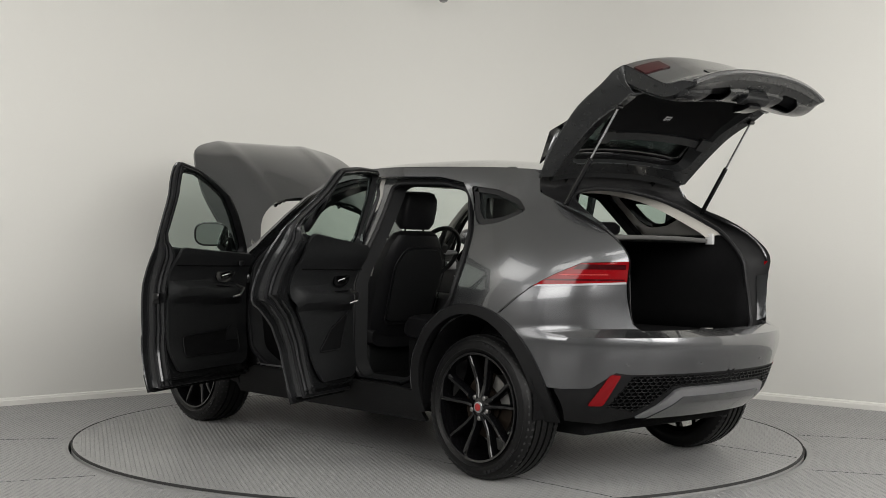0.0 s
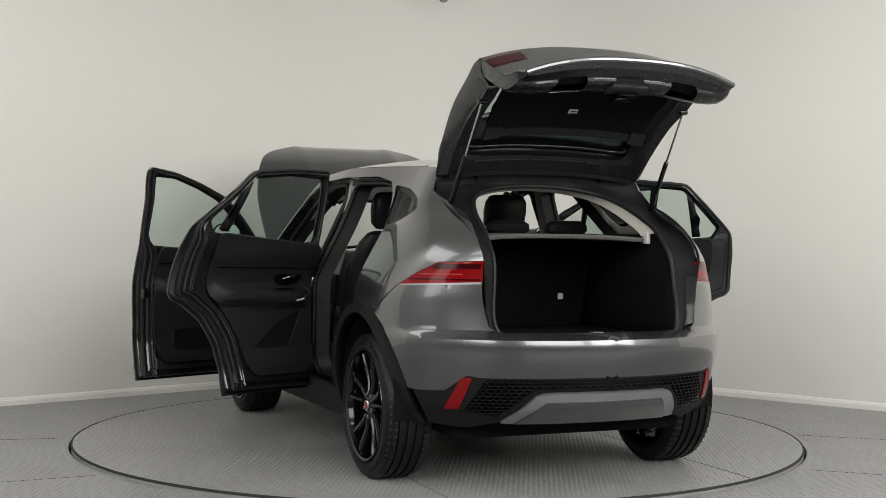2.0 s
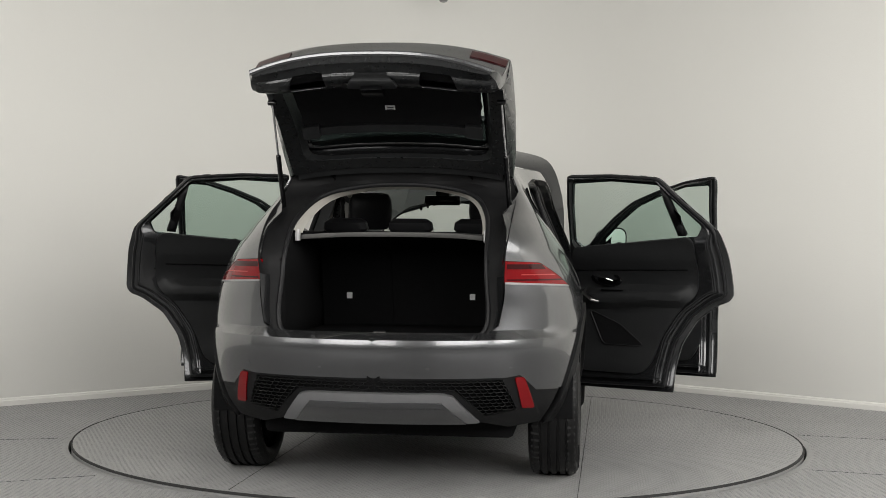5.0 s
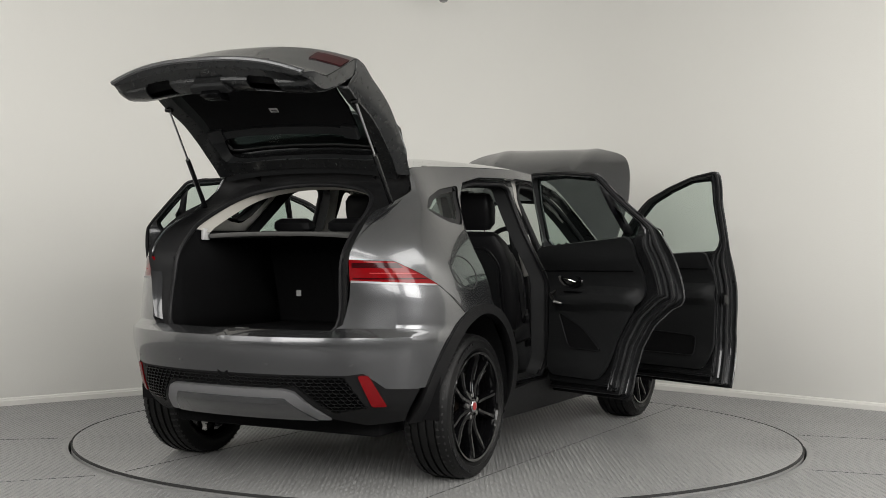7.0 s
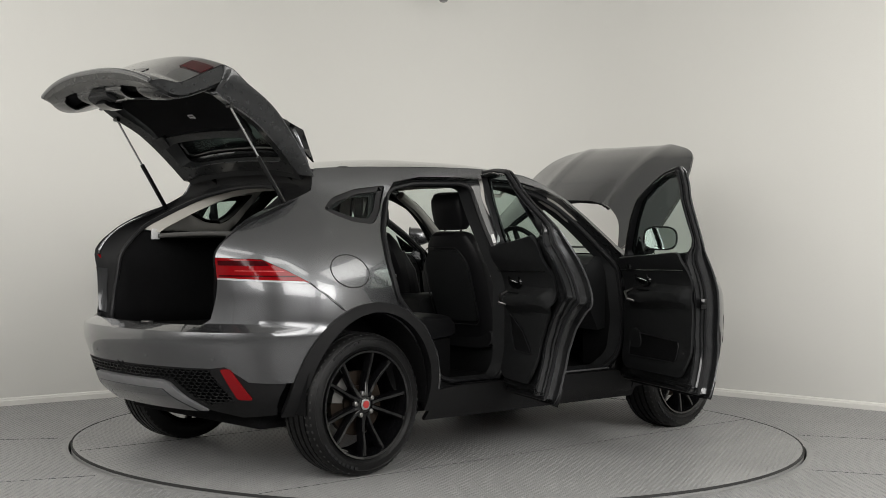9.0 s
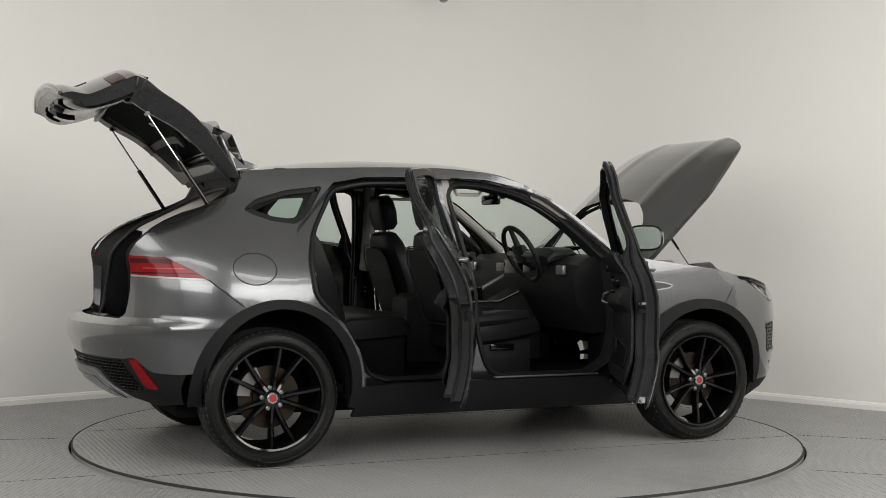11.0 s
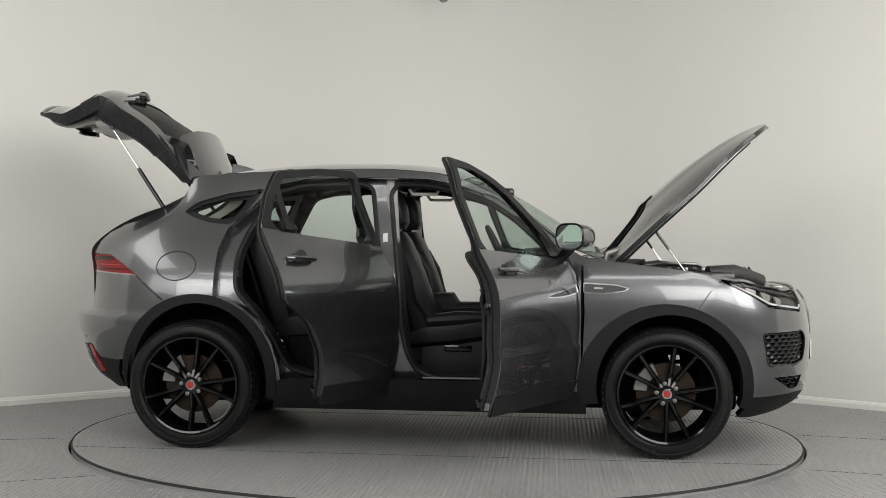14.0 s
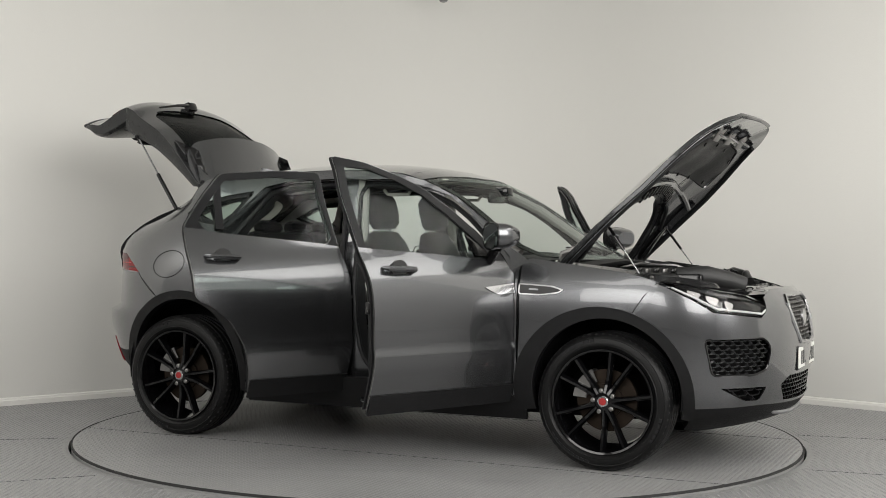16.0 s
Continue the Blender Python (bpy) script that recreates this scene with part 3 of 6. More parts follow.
# ---- rear bumper, lamps and tail ----
def build_rear():
    arc = uz(arch(0.035, 0.45, 0.475, 113, 168, 14))
    low = [(ut(0.0, 0.565), 0.565), (ut(0.60, 0.565), 0.565), (ut(0.66, 0.575), 0.575), (ut(0.73, 0.5), 0.5)] + uz([(-0.48, 0.492)])
    half = [(ut(0.0, 0.772), 0.772), (ut(0.52, 0.772), 0.772), (ut(0.56, 0.80), 0.80), (ut(0.585, 1.0), 1.0)] + uz([(-0.335, 0.98), (-0.175, 0.85)]) + arc + low[::-1]
    part("rear_bumper", panel(half, skin, [], 0.012, 0.02, both=True), PAINT, CAR, "grey metallic painted rear bumper")
    # black lower valance
    lower = [(ut(0.0, 0.567), 0.567), (ut(0.60, 0.567), 0.567), (ut(0.665, 0.577), 0.577), (ut(0.735, 0.498), 0.498)] + uz([(-0.44, 0.49), (-0.43, 0.33)]) + [(ut(0.6, 0.31), 0.31), (ut(0.47, 0.345), 0.345), (ut(0.0, 0.335), 0.335)]
    cut = [(ut(0.001, 0.555), 0.555), (ut(0.585, 0.555), 0.555), (ut(0.645, 0.405), 0.405), (ut(0.50, 0.375), 0.375), (ut(0.37, 0.505), 0.505), (ut(0.001, 0.505), 0.505)]
    part("lower_valance", panel(lower, lambda u, z: skin(u, z, 0.004), [cut], 0.02, 0.04, both=True), CLAD, CAR, "black plastic lower rear valance")
    part("grille_backing", panel(inset(cut, -0.02), lambda u, z: skin(u, z, 0.03), [], 0.01, 0.05, both=True), CARPET, CAR)
    for sgn in (1, -1):
        def fn(u, z, d, s=sgn):
            x, y, zz = skin(u, z, 0.0)
            return (x + d - 0.002, s * y, zz)
        mesh_grille(fn, cut, 0.030, 0.017, "mesh_insert", CAR, GLOSSBLK, "gloss black honeycomb mesh insert")
        refl = rounded([(ut(0.672, 0.565), 0.565), (ut(0.630, 0.562), 0.562), (ut(0.660, 0.41), 0.41), (ut(0.716, 0.41), 0.41)], 0.012, 3)
        part("rear_reflector", panel(refl, sided(sgn, -0.008), [], 0.02, 0.025), RED, CAR, "red bumper reflector")
        lamp = uz([(-0.335, 0.985), (-0.43, 1.043), (-0.53, 1.096)]) + [(ut(0.585, 1.103), 1.103), (ut(0.585, 1.003), 1.003)]
        lo = part("tail_lamp", panel(lamp, sided(sgn, 0.002), [], 0.02, 0.03), RED, CAR, "red tail lamp cluster")
        for za, zb, e, m in ((1.066, 1.090, -0.50, DARKRED), (1.038, 1.043, -0.44, BADGE), (1.012, 1.019, -0.38, DARKRED)):
            part("lamp_band", panel(uz([(e, za), (e - 0.02, zb)]) + [(ut(0.595 if m is DARKRED else 0.66, zb), zb), (ut(0.595 if m is DARKRED else 0.66, za), za)], sided(sgn, 0.0), [], 0.006, 0.04), m, lo)
        part("chrome_strip", panel(uz([(-0.34, 0.982), (-0.36, 0.990)]) + [(ut(0.585, 1.006), 1.006), (ut(0.585, 0.996), 0.996)], sided(sgn, -0.003), [], 0.008, 0.04), SATIN, lo)
        # fuel cap seam on the right
        if sgn < 0:
            ring = [(-0.095 + 0.115 * math.cos(k * math.tau / 40), 1.04 + 0.082 * math.sin(k * math.tau / 40)) for k in range(41)]
            part("fuel_flap_seam", tube([sided(sgn, 0.0)(us(x, z), z) for x, z in ring], 0.0028, 6), GAP, CAR, "round fuel flap seam")
        part("bumper_plug", moved(lathe([(0.014, 0.0), (0.014, 0.012), (0.009, 0.016)], 16, "z"), Matrix.Translation((-0.70, sgn * 0.535, 0.768))), SEAL, CAR)
    for y in (-0.62, -0.25, 0.25, 0.62):
        q = skin(ut(abs(y), 0.615), 0.615)
        part("parking_sensor", moved(lathe([(0.010, 0.004), (0.010, -0.0005), (0.008, -0.001)], 14, "z"), Matrix.Translation((q[0], y, 0.615)) @ pose(0, 0, 0, 0, 90, -45 * y)), PAINT, CAR)
    # silver skid plate
    def skid(y, t):
        z = 0.335 + 0.155 * t
        return (skin(ut(abs(y), z), z)[0] - 0.022 + 0.01 * (1 - t), y, z)
    edge = [(-0.475, 0.02), (0.475, 0.02), (0.36, 0.93), (0.30, 1.0), (-0.30, 1.0), (-0.36, 0.93)]
    part("skid_plate", panel(rounded(edge, 0.04, 3), skid, [], 0.02, 0.06, (2, 0, 0.4)), SATIN, CAR, "satin silver lower skid plate")
    part("skid_recess", panel([(-0.41, 0.0), (0.41, 0.0), (0.31, 0.72), (-0.31, 0.72)], lambda y, t: Vector(skid(y, t)) - Vector((0.008, 0, 0)), [], 0.008, 0.06, (2, 0, 0.4)), PAINT, CAR)
    # exhaust silencer and underside
    part("exhaust_silencer", moved(lathe([(0.06, -0.45), (0.085, -0.43), (0.085, 0.43), (0.06, 0.45)], 20), Matrix.Translation((-0.36, 0, 0.375))), CALIPER, CAR)
    part("underbody", box(-0.45, 3.1, -0.62, 0.62, 0.24, 0.36, 0.03), CARPET, CAR)
    for wx in (0.0, WB):
        part("axle_beam", tube([(wx, -0.66, 0.33), (wx, -0.3, 0.28), (wx, 0.3, 0.28), (wx, 0.66, 0.33)], 0.04), STEEL, CAR)


OPENING_OUT = [(-0.80, 0, 0.767), (-0.775, 0.3, 0.767), (-0.70, 0.52, 0.772), (-0.69, 0.565, 0.85), (-0.69, 0.58, 1.0), (-0.70, 0.59, 1.135), (-0.57, 0.60, 1.25), (-0.41, 0.605, 1.332), (-0.25, 0.605, 1.39), (-0.13, 0.595, 1.45), (-0.095, 0.55, 1.535), (-0.095, 0.30, 1.56), (-0.095, 0, 1.572)]
OPENING_IN = [(-0.72, 0, 0.745), (-0.705, 0.3, 0.745), (-0.665, 0.46, 0.75), (-0.635, 0.505, 0.83), (-0.615, 0.495, 1.0), (-0.59, 0.49, 1.12), (-0.47, 0.485, 1.25), (-0.35, 0.47, 1.32), (-0.22, 0.43, 1.39), (-0.14, 0.37, 1.435), (-0.09, 0.28, 1.462), (-0.06, 0.15, 1.482), (-0.05, 0, 1.488)]


def whole(half):
    return half + [(x, -y, z) for x, y, z in half[::-1][1:-1]]


def smoothed(pts, k=4):
    n, out = len(pts), []
    for i in range(n):
        p = [Vector(pts[(i + j) % n]) for j in (-1, 0, 1, 2)]
        for s in range(k):
            t = s / k
            out.append(0.5 * (2 * p[1] + (p[2] - p[0]) * t + (2 * p[0] - 5 * p[1] + 4 * p[2] - p[3]) * t * t + (3 * p[1] - p[0] - 3 * p[2] + p[3]) * t ** 3))
    return out


def build_boot():
    o, i = smoothed(whole(OPENING_OUT)), smoothed(whole(OPENING_IN))
    mid = [a.lerp(b, 0.45) + Vector((0.02, 0, -0.02)) for a, b in zip(o, i)]
    part("boot_gutter", loft([o, [a.lerp(b, 0.12) + Vector((0.015, 0, -0.015)) for a, b in zip(o, i)], mid, i]), CLAD, CAR, "black tailgate gutter")
    part("boot_seal", tube([*i, i[0]], 0.012), SEAL, CAR, "black rubber boot seal")
    for sgn in (1, -1):
        band = [k for k, p in enumerate(o) if 0.79 < p.z < 1.06 and p.y * sgn > 0.3]
        jl = sorted(band, key=lambda k: o[k].z)
        # grey painted jamb in the shaded copy of the body paint
        part("boot_jamb", loft([[o[k] + Vector((-0.004, 0, 0)) for k in jl], [o[k].lerp(i[k], 0.18) + Vector((-0.002, 0, -0.004)) for k in jl], [o[k].lerp(i[k], 0.42) + Vector((0.010, 0, -0.008)) for k in jl]], closed=False), SHADEPAINT, CAR, "grey painted tailgate jamb, darkened as if in shade")
    up = [k for k, p in enumerate(i) if p.z > 1.24]
    lo, hi = min(up), max(up)
    part("tail_header_trim", loft([[i[k] * 1.0 + Vector((0.006, 0, -0.002)) for k in range(lo, hi + 1)], [Vector((i[k].x + 0.09, i[k].y * 0.93, i[k].z - 0.022)) for k in range(lo, hi + 1)]], closed=False), LINER, CAR, "pale trim round the tailgate opening")
    for sgn in (1, -1):
        # pale inner pillar between quarter window and tailgate
        part("pillar_trim", panel([(-0.42, 1.235), (-0.20, 1.34), (0.02, 1.47), (0.36, 1.50), (0.22, 1.235)], lambda x, z: (x, sgn * (HALF(z) - 0.10), z), [rounded([(-0.10, 1.345), (0.15, 1.45), (0.31, 1.47), (0.22, 1.325), (0.16, 1.285), (0.04, 1.295)], 0.02, 2)], 0.012, 0.05), GREYTRIM, CAR, "pale grey inner pillar trim")
        part("boot_side", panel([(-0.64, 0.72), (0.33, 0.72), (0.25, 1.24), (-0.47, 1.24), (-0.61, 1.1)], lambda x, z: (x, sgn * 0.51, z), [], 0.02, 0.2), CARPET, CAR, "black carpet boot side")
    part("boot_floor", box(-0.70, 0.40, -0.53, 0.53, 0.69, 0.725, 0.008), CARPET, CAR, "black carpeted boot floor")
    part("boot_sill_trim", box(-0.745, -0.66, -0.44, 0.44, 0.728, 0.75, 0.008), TRIM, CAR, "black plastic boot sill trim")
    part("boot_sill_strip", box(-0.725, -0.715, -0.36, 0.36, 0.7505, 0.754, 0.001, 1), SATIN, CAR)
    part("boot_latch", box(-0.74, -0.70, -0.03, 0.03, 0.75, 0.768, 0.004), STEEL, CAR)
    for y in (-0.34, 0.34):
        part("seat_anchor_tag", box(0.297, 0.303, y - 0.015, y + 0.015, 0.875, 0.908, 0.001, 1), LABEL, CAR, "pale child seat anchor tag")
    part("parcel_shelf", panel(rounded([(-0.40, -0.46), (-0.33, -0.30), (-0.30, 0), (-0.33, 0.30), (-0.40, 0.46), (0.22, 0.50), (0.22, -0.50)], 0.03, 3), lambda x, y: (x, y, 1.235 + 0.012 * (x + 0.4) - 0.02 * abs(y / 0.5) ** 3), [], 0.022, 0.08, (0, 0, 0)), SHELFMAT, CAR, "dark grey parcel shelf")
    for sgn in (1, -1):
        part("shelf_clip", box(-0.42, -0.37, sgn * 0.47 - 0.01, sgn * 0.47 + 0.01, 1.19, 1.25, 0.004), LABEL, CAR)
        a, b = Vector((-0.26, sgn * 0.575, 1.365)), Vector((-0.595, sgn * 0.555, 1.855))
        st = part("tailgate_strut", tube([a, a.lerp(b, 0.5), a.lerp(b, 0.505)], [0.0125, 0.0125, 0.010], 12), GLOSSBLK, CAR, "black and silver gas strut")
        part("strut_rod", tube([a.lerp(b, 0.5), b], 0.0055, 10), CHROME, st)
        part("strut_joint", moved(lathe([(0.012, -0.02), (0.014, 0), (0.012, 0.02)], 12), Matrix.Translation(b)), GLOSSBLK, st)


# ---- tailgate, swung up ----
GATE = [(-0.10, 1.535), (-0.30, 1.475), (-0.515, 1.39), (-0.69, 1.265), (-0.78, 1.205), (-0.817, 1.145), (-0.808, 1.03), (-0.80, 0.92), (-0.84, 0.83), (-0.85, 0.775)]
GATE_HALF = [0.585, 0.602, 0.606, 0.606, 0.602, 0.596, 0.588, 0.578, 0.562, 0.54]
GX, GZ, GW = (curve(list(enumerate(c))) for c in ([-0.05 + (p[0] + 0.05) * 1.03 for p in GATE], [1.53 + (p[1] - 1.53) * 1.03 for p in GATE], GATE_HALF))


def build_tailgate():
    hinge = Vector((-0.05, 0, 1.53))
    swing = Matrix.Translation(hinge) @ pose(0, 0, 0, 0, 68.8, 0)

    def gate(v, s, d=0.0):
        """v: across, -1 to 1; s: down the gate; d: inward."""
        y = v * GW(s)
        n = Vector((GZ(min(s + 0.1, 9)) - GZ(max(s - 0.1, 0)), 0, -(GX(min(s + 0.1, 9)) - GX(max(s - 0.1, 0)))))
        n.normalize()
        p = Vector((GX(s) + 0.085 * abs(v) ** 2.6 * min(1, 0.45 + s / 8), y, GZ(s) - 0.045 * abs(v) ** 2.3 * max(0, 1 - s / 5)))
        return p - n * (-d) * (1 if n.x > 0 else -1) - hinge
    window = rounded([(-0.80, 0.7), (0.80, 0.7), (0.78, 2.9), (0.62, 3.2), (-0.62, 3.2), (-0.78, 2.9)], 0.2, 4)
    rim = [(-1, 0), (1, 0), (1, 9), (-1, 9)]
    c = (0.6, 0, -0.4)
    g = part("tailgate", panel(rim, gate, [window], 0.008, 0.12, c), PAINT, CAR, "open grey metallic tailgate", m=swing)
    part("rear_window", panel(inset(window, -0.03), lambda v, s: gate(v, s, 0.006), [], 0.0, 0.2, c), PRIVACY, g, "tinted heated rear window").visible_shadow = False
    part("window_border", panel(inset(window, -0.06), lambda v, s: gate(v, s, 0.014), [inset(window, 0.05)], 0.004, 0.12, c), GLOSSBLK, g)
    # inner frame and its deep edge
    din = curve([(0, 0.06), (1, 0.09), (2, 0.125), (3.5, 0.15), (5, 0.16), (6, 0.155), (7, 0.135), (8.4, 0.065), (9, 0.03)])

    def deep(v, s):
        return din(s) * (1 - 0.5 * abs(v) ** 6 * min(max(s - 4.5, 0), 1))
    edge = dense(rim, 0.12)
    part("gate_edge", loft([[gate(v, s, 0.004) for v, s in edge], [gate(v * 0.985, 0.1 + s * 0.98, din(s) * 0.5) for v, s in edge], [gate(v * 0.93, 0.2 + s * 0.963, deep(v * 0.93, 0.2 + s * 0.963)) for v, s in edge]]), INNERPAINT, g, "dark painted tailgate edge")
    inner_rim = [(-0.93, 0.2), (0.93, 0.2), (0.94, 5.0), (0.94, 8.85), (-0.94, 8.85), (-0.94, 5.0)]
    hole = rounded([(-0.80, 0.48), (0.80, 0.48), (0.82, 3.6), (-0.82, 3.6)], 0.28, 4)
    slots = [rounded([(a - 0.15, 7.2), (a + 0.15, 7.2), (a + 0.12, 8.2), (a - 0.12, 8.2)], 0.05, 3) for a in (-0.52, 0.52)]
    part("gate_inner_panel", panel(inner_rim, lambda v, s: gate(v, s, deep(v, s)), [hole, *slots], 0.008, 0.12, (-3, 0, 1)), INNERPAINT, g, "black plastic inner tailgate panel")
    part("slot_backing", panel([(-0.85, 7.2), (0.85, 7.2), (0.85, 8.5), (-0.85, 8.5)], lambda v, s: gate(v, s, din(s) - 0.035), [], 0.004, 0.2, (-3, 0, 1)), CARPET, g)
    ring = dense(hole, 0.15)
    part("inner_return", loft([[gate(v, s, deep(v, s)) for v, s in ring], [gate(v * 0.96, s, 0.03) for v, s in ring]]), TRIM, g)
    # luggage cover flap behind the window
    flap = rounded([(-0.72, 1.5), (0.72, 1.5), (0.76, 3.4), (-0.76, 3.4)], 0.12, 4)
    part("cover_flap", panel(flap, lambda v, s: gate(v, s, 0.125), [], 0.012, 0.2, (-3, 0, 1)), CARPET, g, "black mesh luggage cover flap")
    part("flap_bar", panel(rounded([(-0.70, 1.42), (0.70, 1.42), (0.70, 1.62), (-0.70, 1.62)], 0.05, 3), lambda v, s: gate(v, s, 0.14), [], 0.02, 0.15, (-3, 0, 1)), TRIM, g)
    for sg in (1, -1):
        part("flap_clip", panel(rounded([(sg * 0.60, 1.38), (sg * 0.74, 1.38), (sg * 0.74, 1.72), (sg * 0.60, 1.72)], 0.02, 2), lambda v, s: gate(v, s, 0.15), [], 0.02, 0.2, (-3, 0, 1)), TRIM, g)
    tag = part("flap_label", panel([(-0.04, 2.07), (0.04, 2.07), (0.04, 2.24), (-0.04, 2.24)], lambda v, s: gate(v, s, 0.1285), [], 0.002, 0.1, (-3, 0, 1)), LABEL, g, "small printed warning label")
    for a in (0.0, 0.035):
        part("print_bar", panel([(-0.03, 2.09 + a * 2), (0.025, 2.09 + a * 2), (0.025, 2.12 + a * 2), (-0.03, 2.12 + a * 2)], lambda v, s: gate(v, s, 0.1305), [], 0.001, 0.1, (-3, 0, 1)), INK, tag)
    part("window_sticker", panel([(-0.13, 1.12), (0.13, 1.12), (0.13, 1.34), (-0.13, 1.34)], lambda v, s: gate(v, s, 0.016), [], 0.001, 0.1, (-3, 0, 1)), LABEL, g, "pale sticker on the rear window")
    # pull handle and lock
    part("pull_handle", panel(rounded([(-0.20, 7.35), (0.20, 7.35), (0.13, 8.3), (-0.13, 8.3)], 0.04, 3), lambda v, s: gate(v, s, din(s) + 0.022), [], 0.02, 0.12, (-3, 0, 1)), TRIM, g, "black moulded grab handle")
    part("lock", panel(rounded([(-0.085, 7.1), (0.085, 7.1), (0.085, 7.55), (-0.085, 7.55)], 0.03, 2), lambda v, s: gate(v, s, din(s) + 0.045), [], 0.03, 0.1, (-3, 0, 1)), GLOSSBLK, g)
    # lamps, lower lip, plate recess on the outside
    for sg in (1, -1):
        part("gate_lamp", panel([(sg * 0.72, 5.4), (sg * 0.998, 5.4), (sg * 0.998, 6.0), (sg * 0.72, 6.0)], lambda v, s: gate(v, s, -0.006), [], 0.02, 0.1, c), DARKRED, g, "red tailgate lamp")
    for a in (-0.33, -0.11, 0.11, 0.33):
        part("plate_lamp_slot", panel(rounded([(a - 0.09, 6.5), (a + 0.09, 6.5), (a + 0.09, 7.0), (a - 0.09, 7.0)], 0.03, 2), lambda v, s: gate(v, s, -0.004), [], 0.012, 0.1, c), GLOSSBLK, g)
    part("gate_lip", tube([gate(v / 10, 8.9, -0.002) for v in range(-10, 11)], 0.013, 8), PAINT, g)
    # roof spoiler at the head of the gate
    def spoil(x, y):
        return Vector((x, y, ROOF(-0.1) - 0.004 + (-0.1 - x) * -0.055 - 0.10 * (abs(y) / 0.6) ** 2.4)) - hinge
    out = [(-0.085, -0.575), (-0.20, -0.598), (-0.31, -0.575), (-0.37, -0.49), (-0.40, -0.27), (-0.41, 0), (-0.40, 0.27), (-0.37, 0.49), (-0.31, 0.575), (-0.20, 0.598), (-0.085, 0.575)]
    part("spoiler", panel(rounded(out, 0.03, 3), spoil, [], 0.028, 0.05, (-0.2, 0, -3)), PAINT, g, "grey metallic roof spoiler")
    for sg in (1, -1):
        part("spoiler_side", panel([(-0.12, 1.545), (-0.30, 1.535), (-0.42, 1.40), (-0.34, 1.43)], lambda x, z: Vector((x, sg * (0.55 - 0.02 * (x + 0.3)), z)) - hinge, [], 0.012, 0.04, (-0.2, 0, -0.1)), GLOSSBLK, g, "gloss black spoiler side blade")
    part("wiper_arm", tube([gate(0, 3.6, -0.03), gate(-0.12, 3.45, -0.035), gate(-0.30, 3.38, -0.032), gate(-0.62, 3.30, -0.02)], [0.014, 0.012, 0.009, 0.006], 8), GLOSSBLK, g, "black rear wiper")
    part("wiper_base", moved(box(-0.03, 0.03, -0.05, 0.05, -0.015, 0.03, 0.012), Matrix.Translation(gate(0.0, 3.55, -0.015))), GLOSSBLK, g)
    for sg in (1, -1):
        part("gate_hinge", tube([Vector((-0.07, sg * 0.36, 1.505)) - hinge, Vector((-0.02, sg * 0.36, 1.53)) - hinge, Vector((-0.18, sg * 0.36, 1.50)) - hinge], 0.018), GLOSSBLK, g, "black tailgate hinge")
    part("hinge_cover", panel([(-0.9, 0.0), (0.9, 0.0), (0.9, 0.35), (-0.9, 0.35)], lambda v, s: gate(v, s, 0.055), [], 0.02, 0.15, (-3, 0, 1)), TRIM, g)


build_rear()
build_boot()
build_tailgate()

# ---- doors, swung open ----
FRONT_DOOR = [(1.122, 1.618), (1.155, 1.3), (1.195, 1.0), (1.205, 0.6), (1.19, 0.335), (2.15, 0.335), (2.165, 0.6), (2.175, 1.0), (2.12, 1.12), (2.0, 1.24), (1.85, 1.365), (1.70, 1.465), (1.52, 1.535), (1.32, 1.592)]
FRONT_GLASS = [(1.192, 1.56), (1.222, 1.20), (1.25, 1.165), (2.0, 1.115), (2.02, 1.13), (1.93, 1.215), (1.80, 1.325), (1.66, 1.425), (1.50, 1.492), (1.33, 1.545)]
REAR_DOOR = [(0.185, 1.264), (0.163, 1.14), (0.163, 0.90), (0.19, 0.865), (0.25, 0.845), (0.38, 0.75), (0.47, 0.61), (0.50, 0.48), (0.51, 0.345), (1.14, 0.335), (1.165, 0.6), (1.155, 1.0), (1.12, 1.3), (1.09, 1.59), (0.80, 1.588), (0.48, 1.562)]
REAR_GLASS = [(0.505, 1.508), (0.29, 1.285), (0.31, 1.25), (1.06, 1.185), (1.085, 1.21), (1.045, 1.532), (0.8, 1.535)]


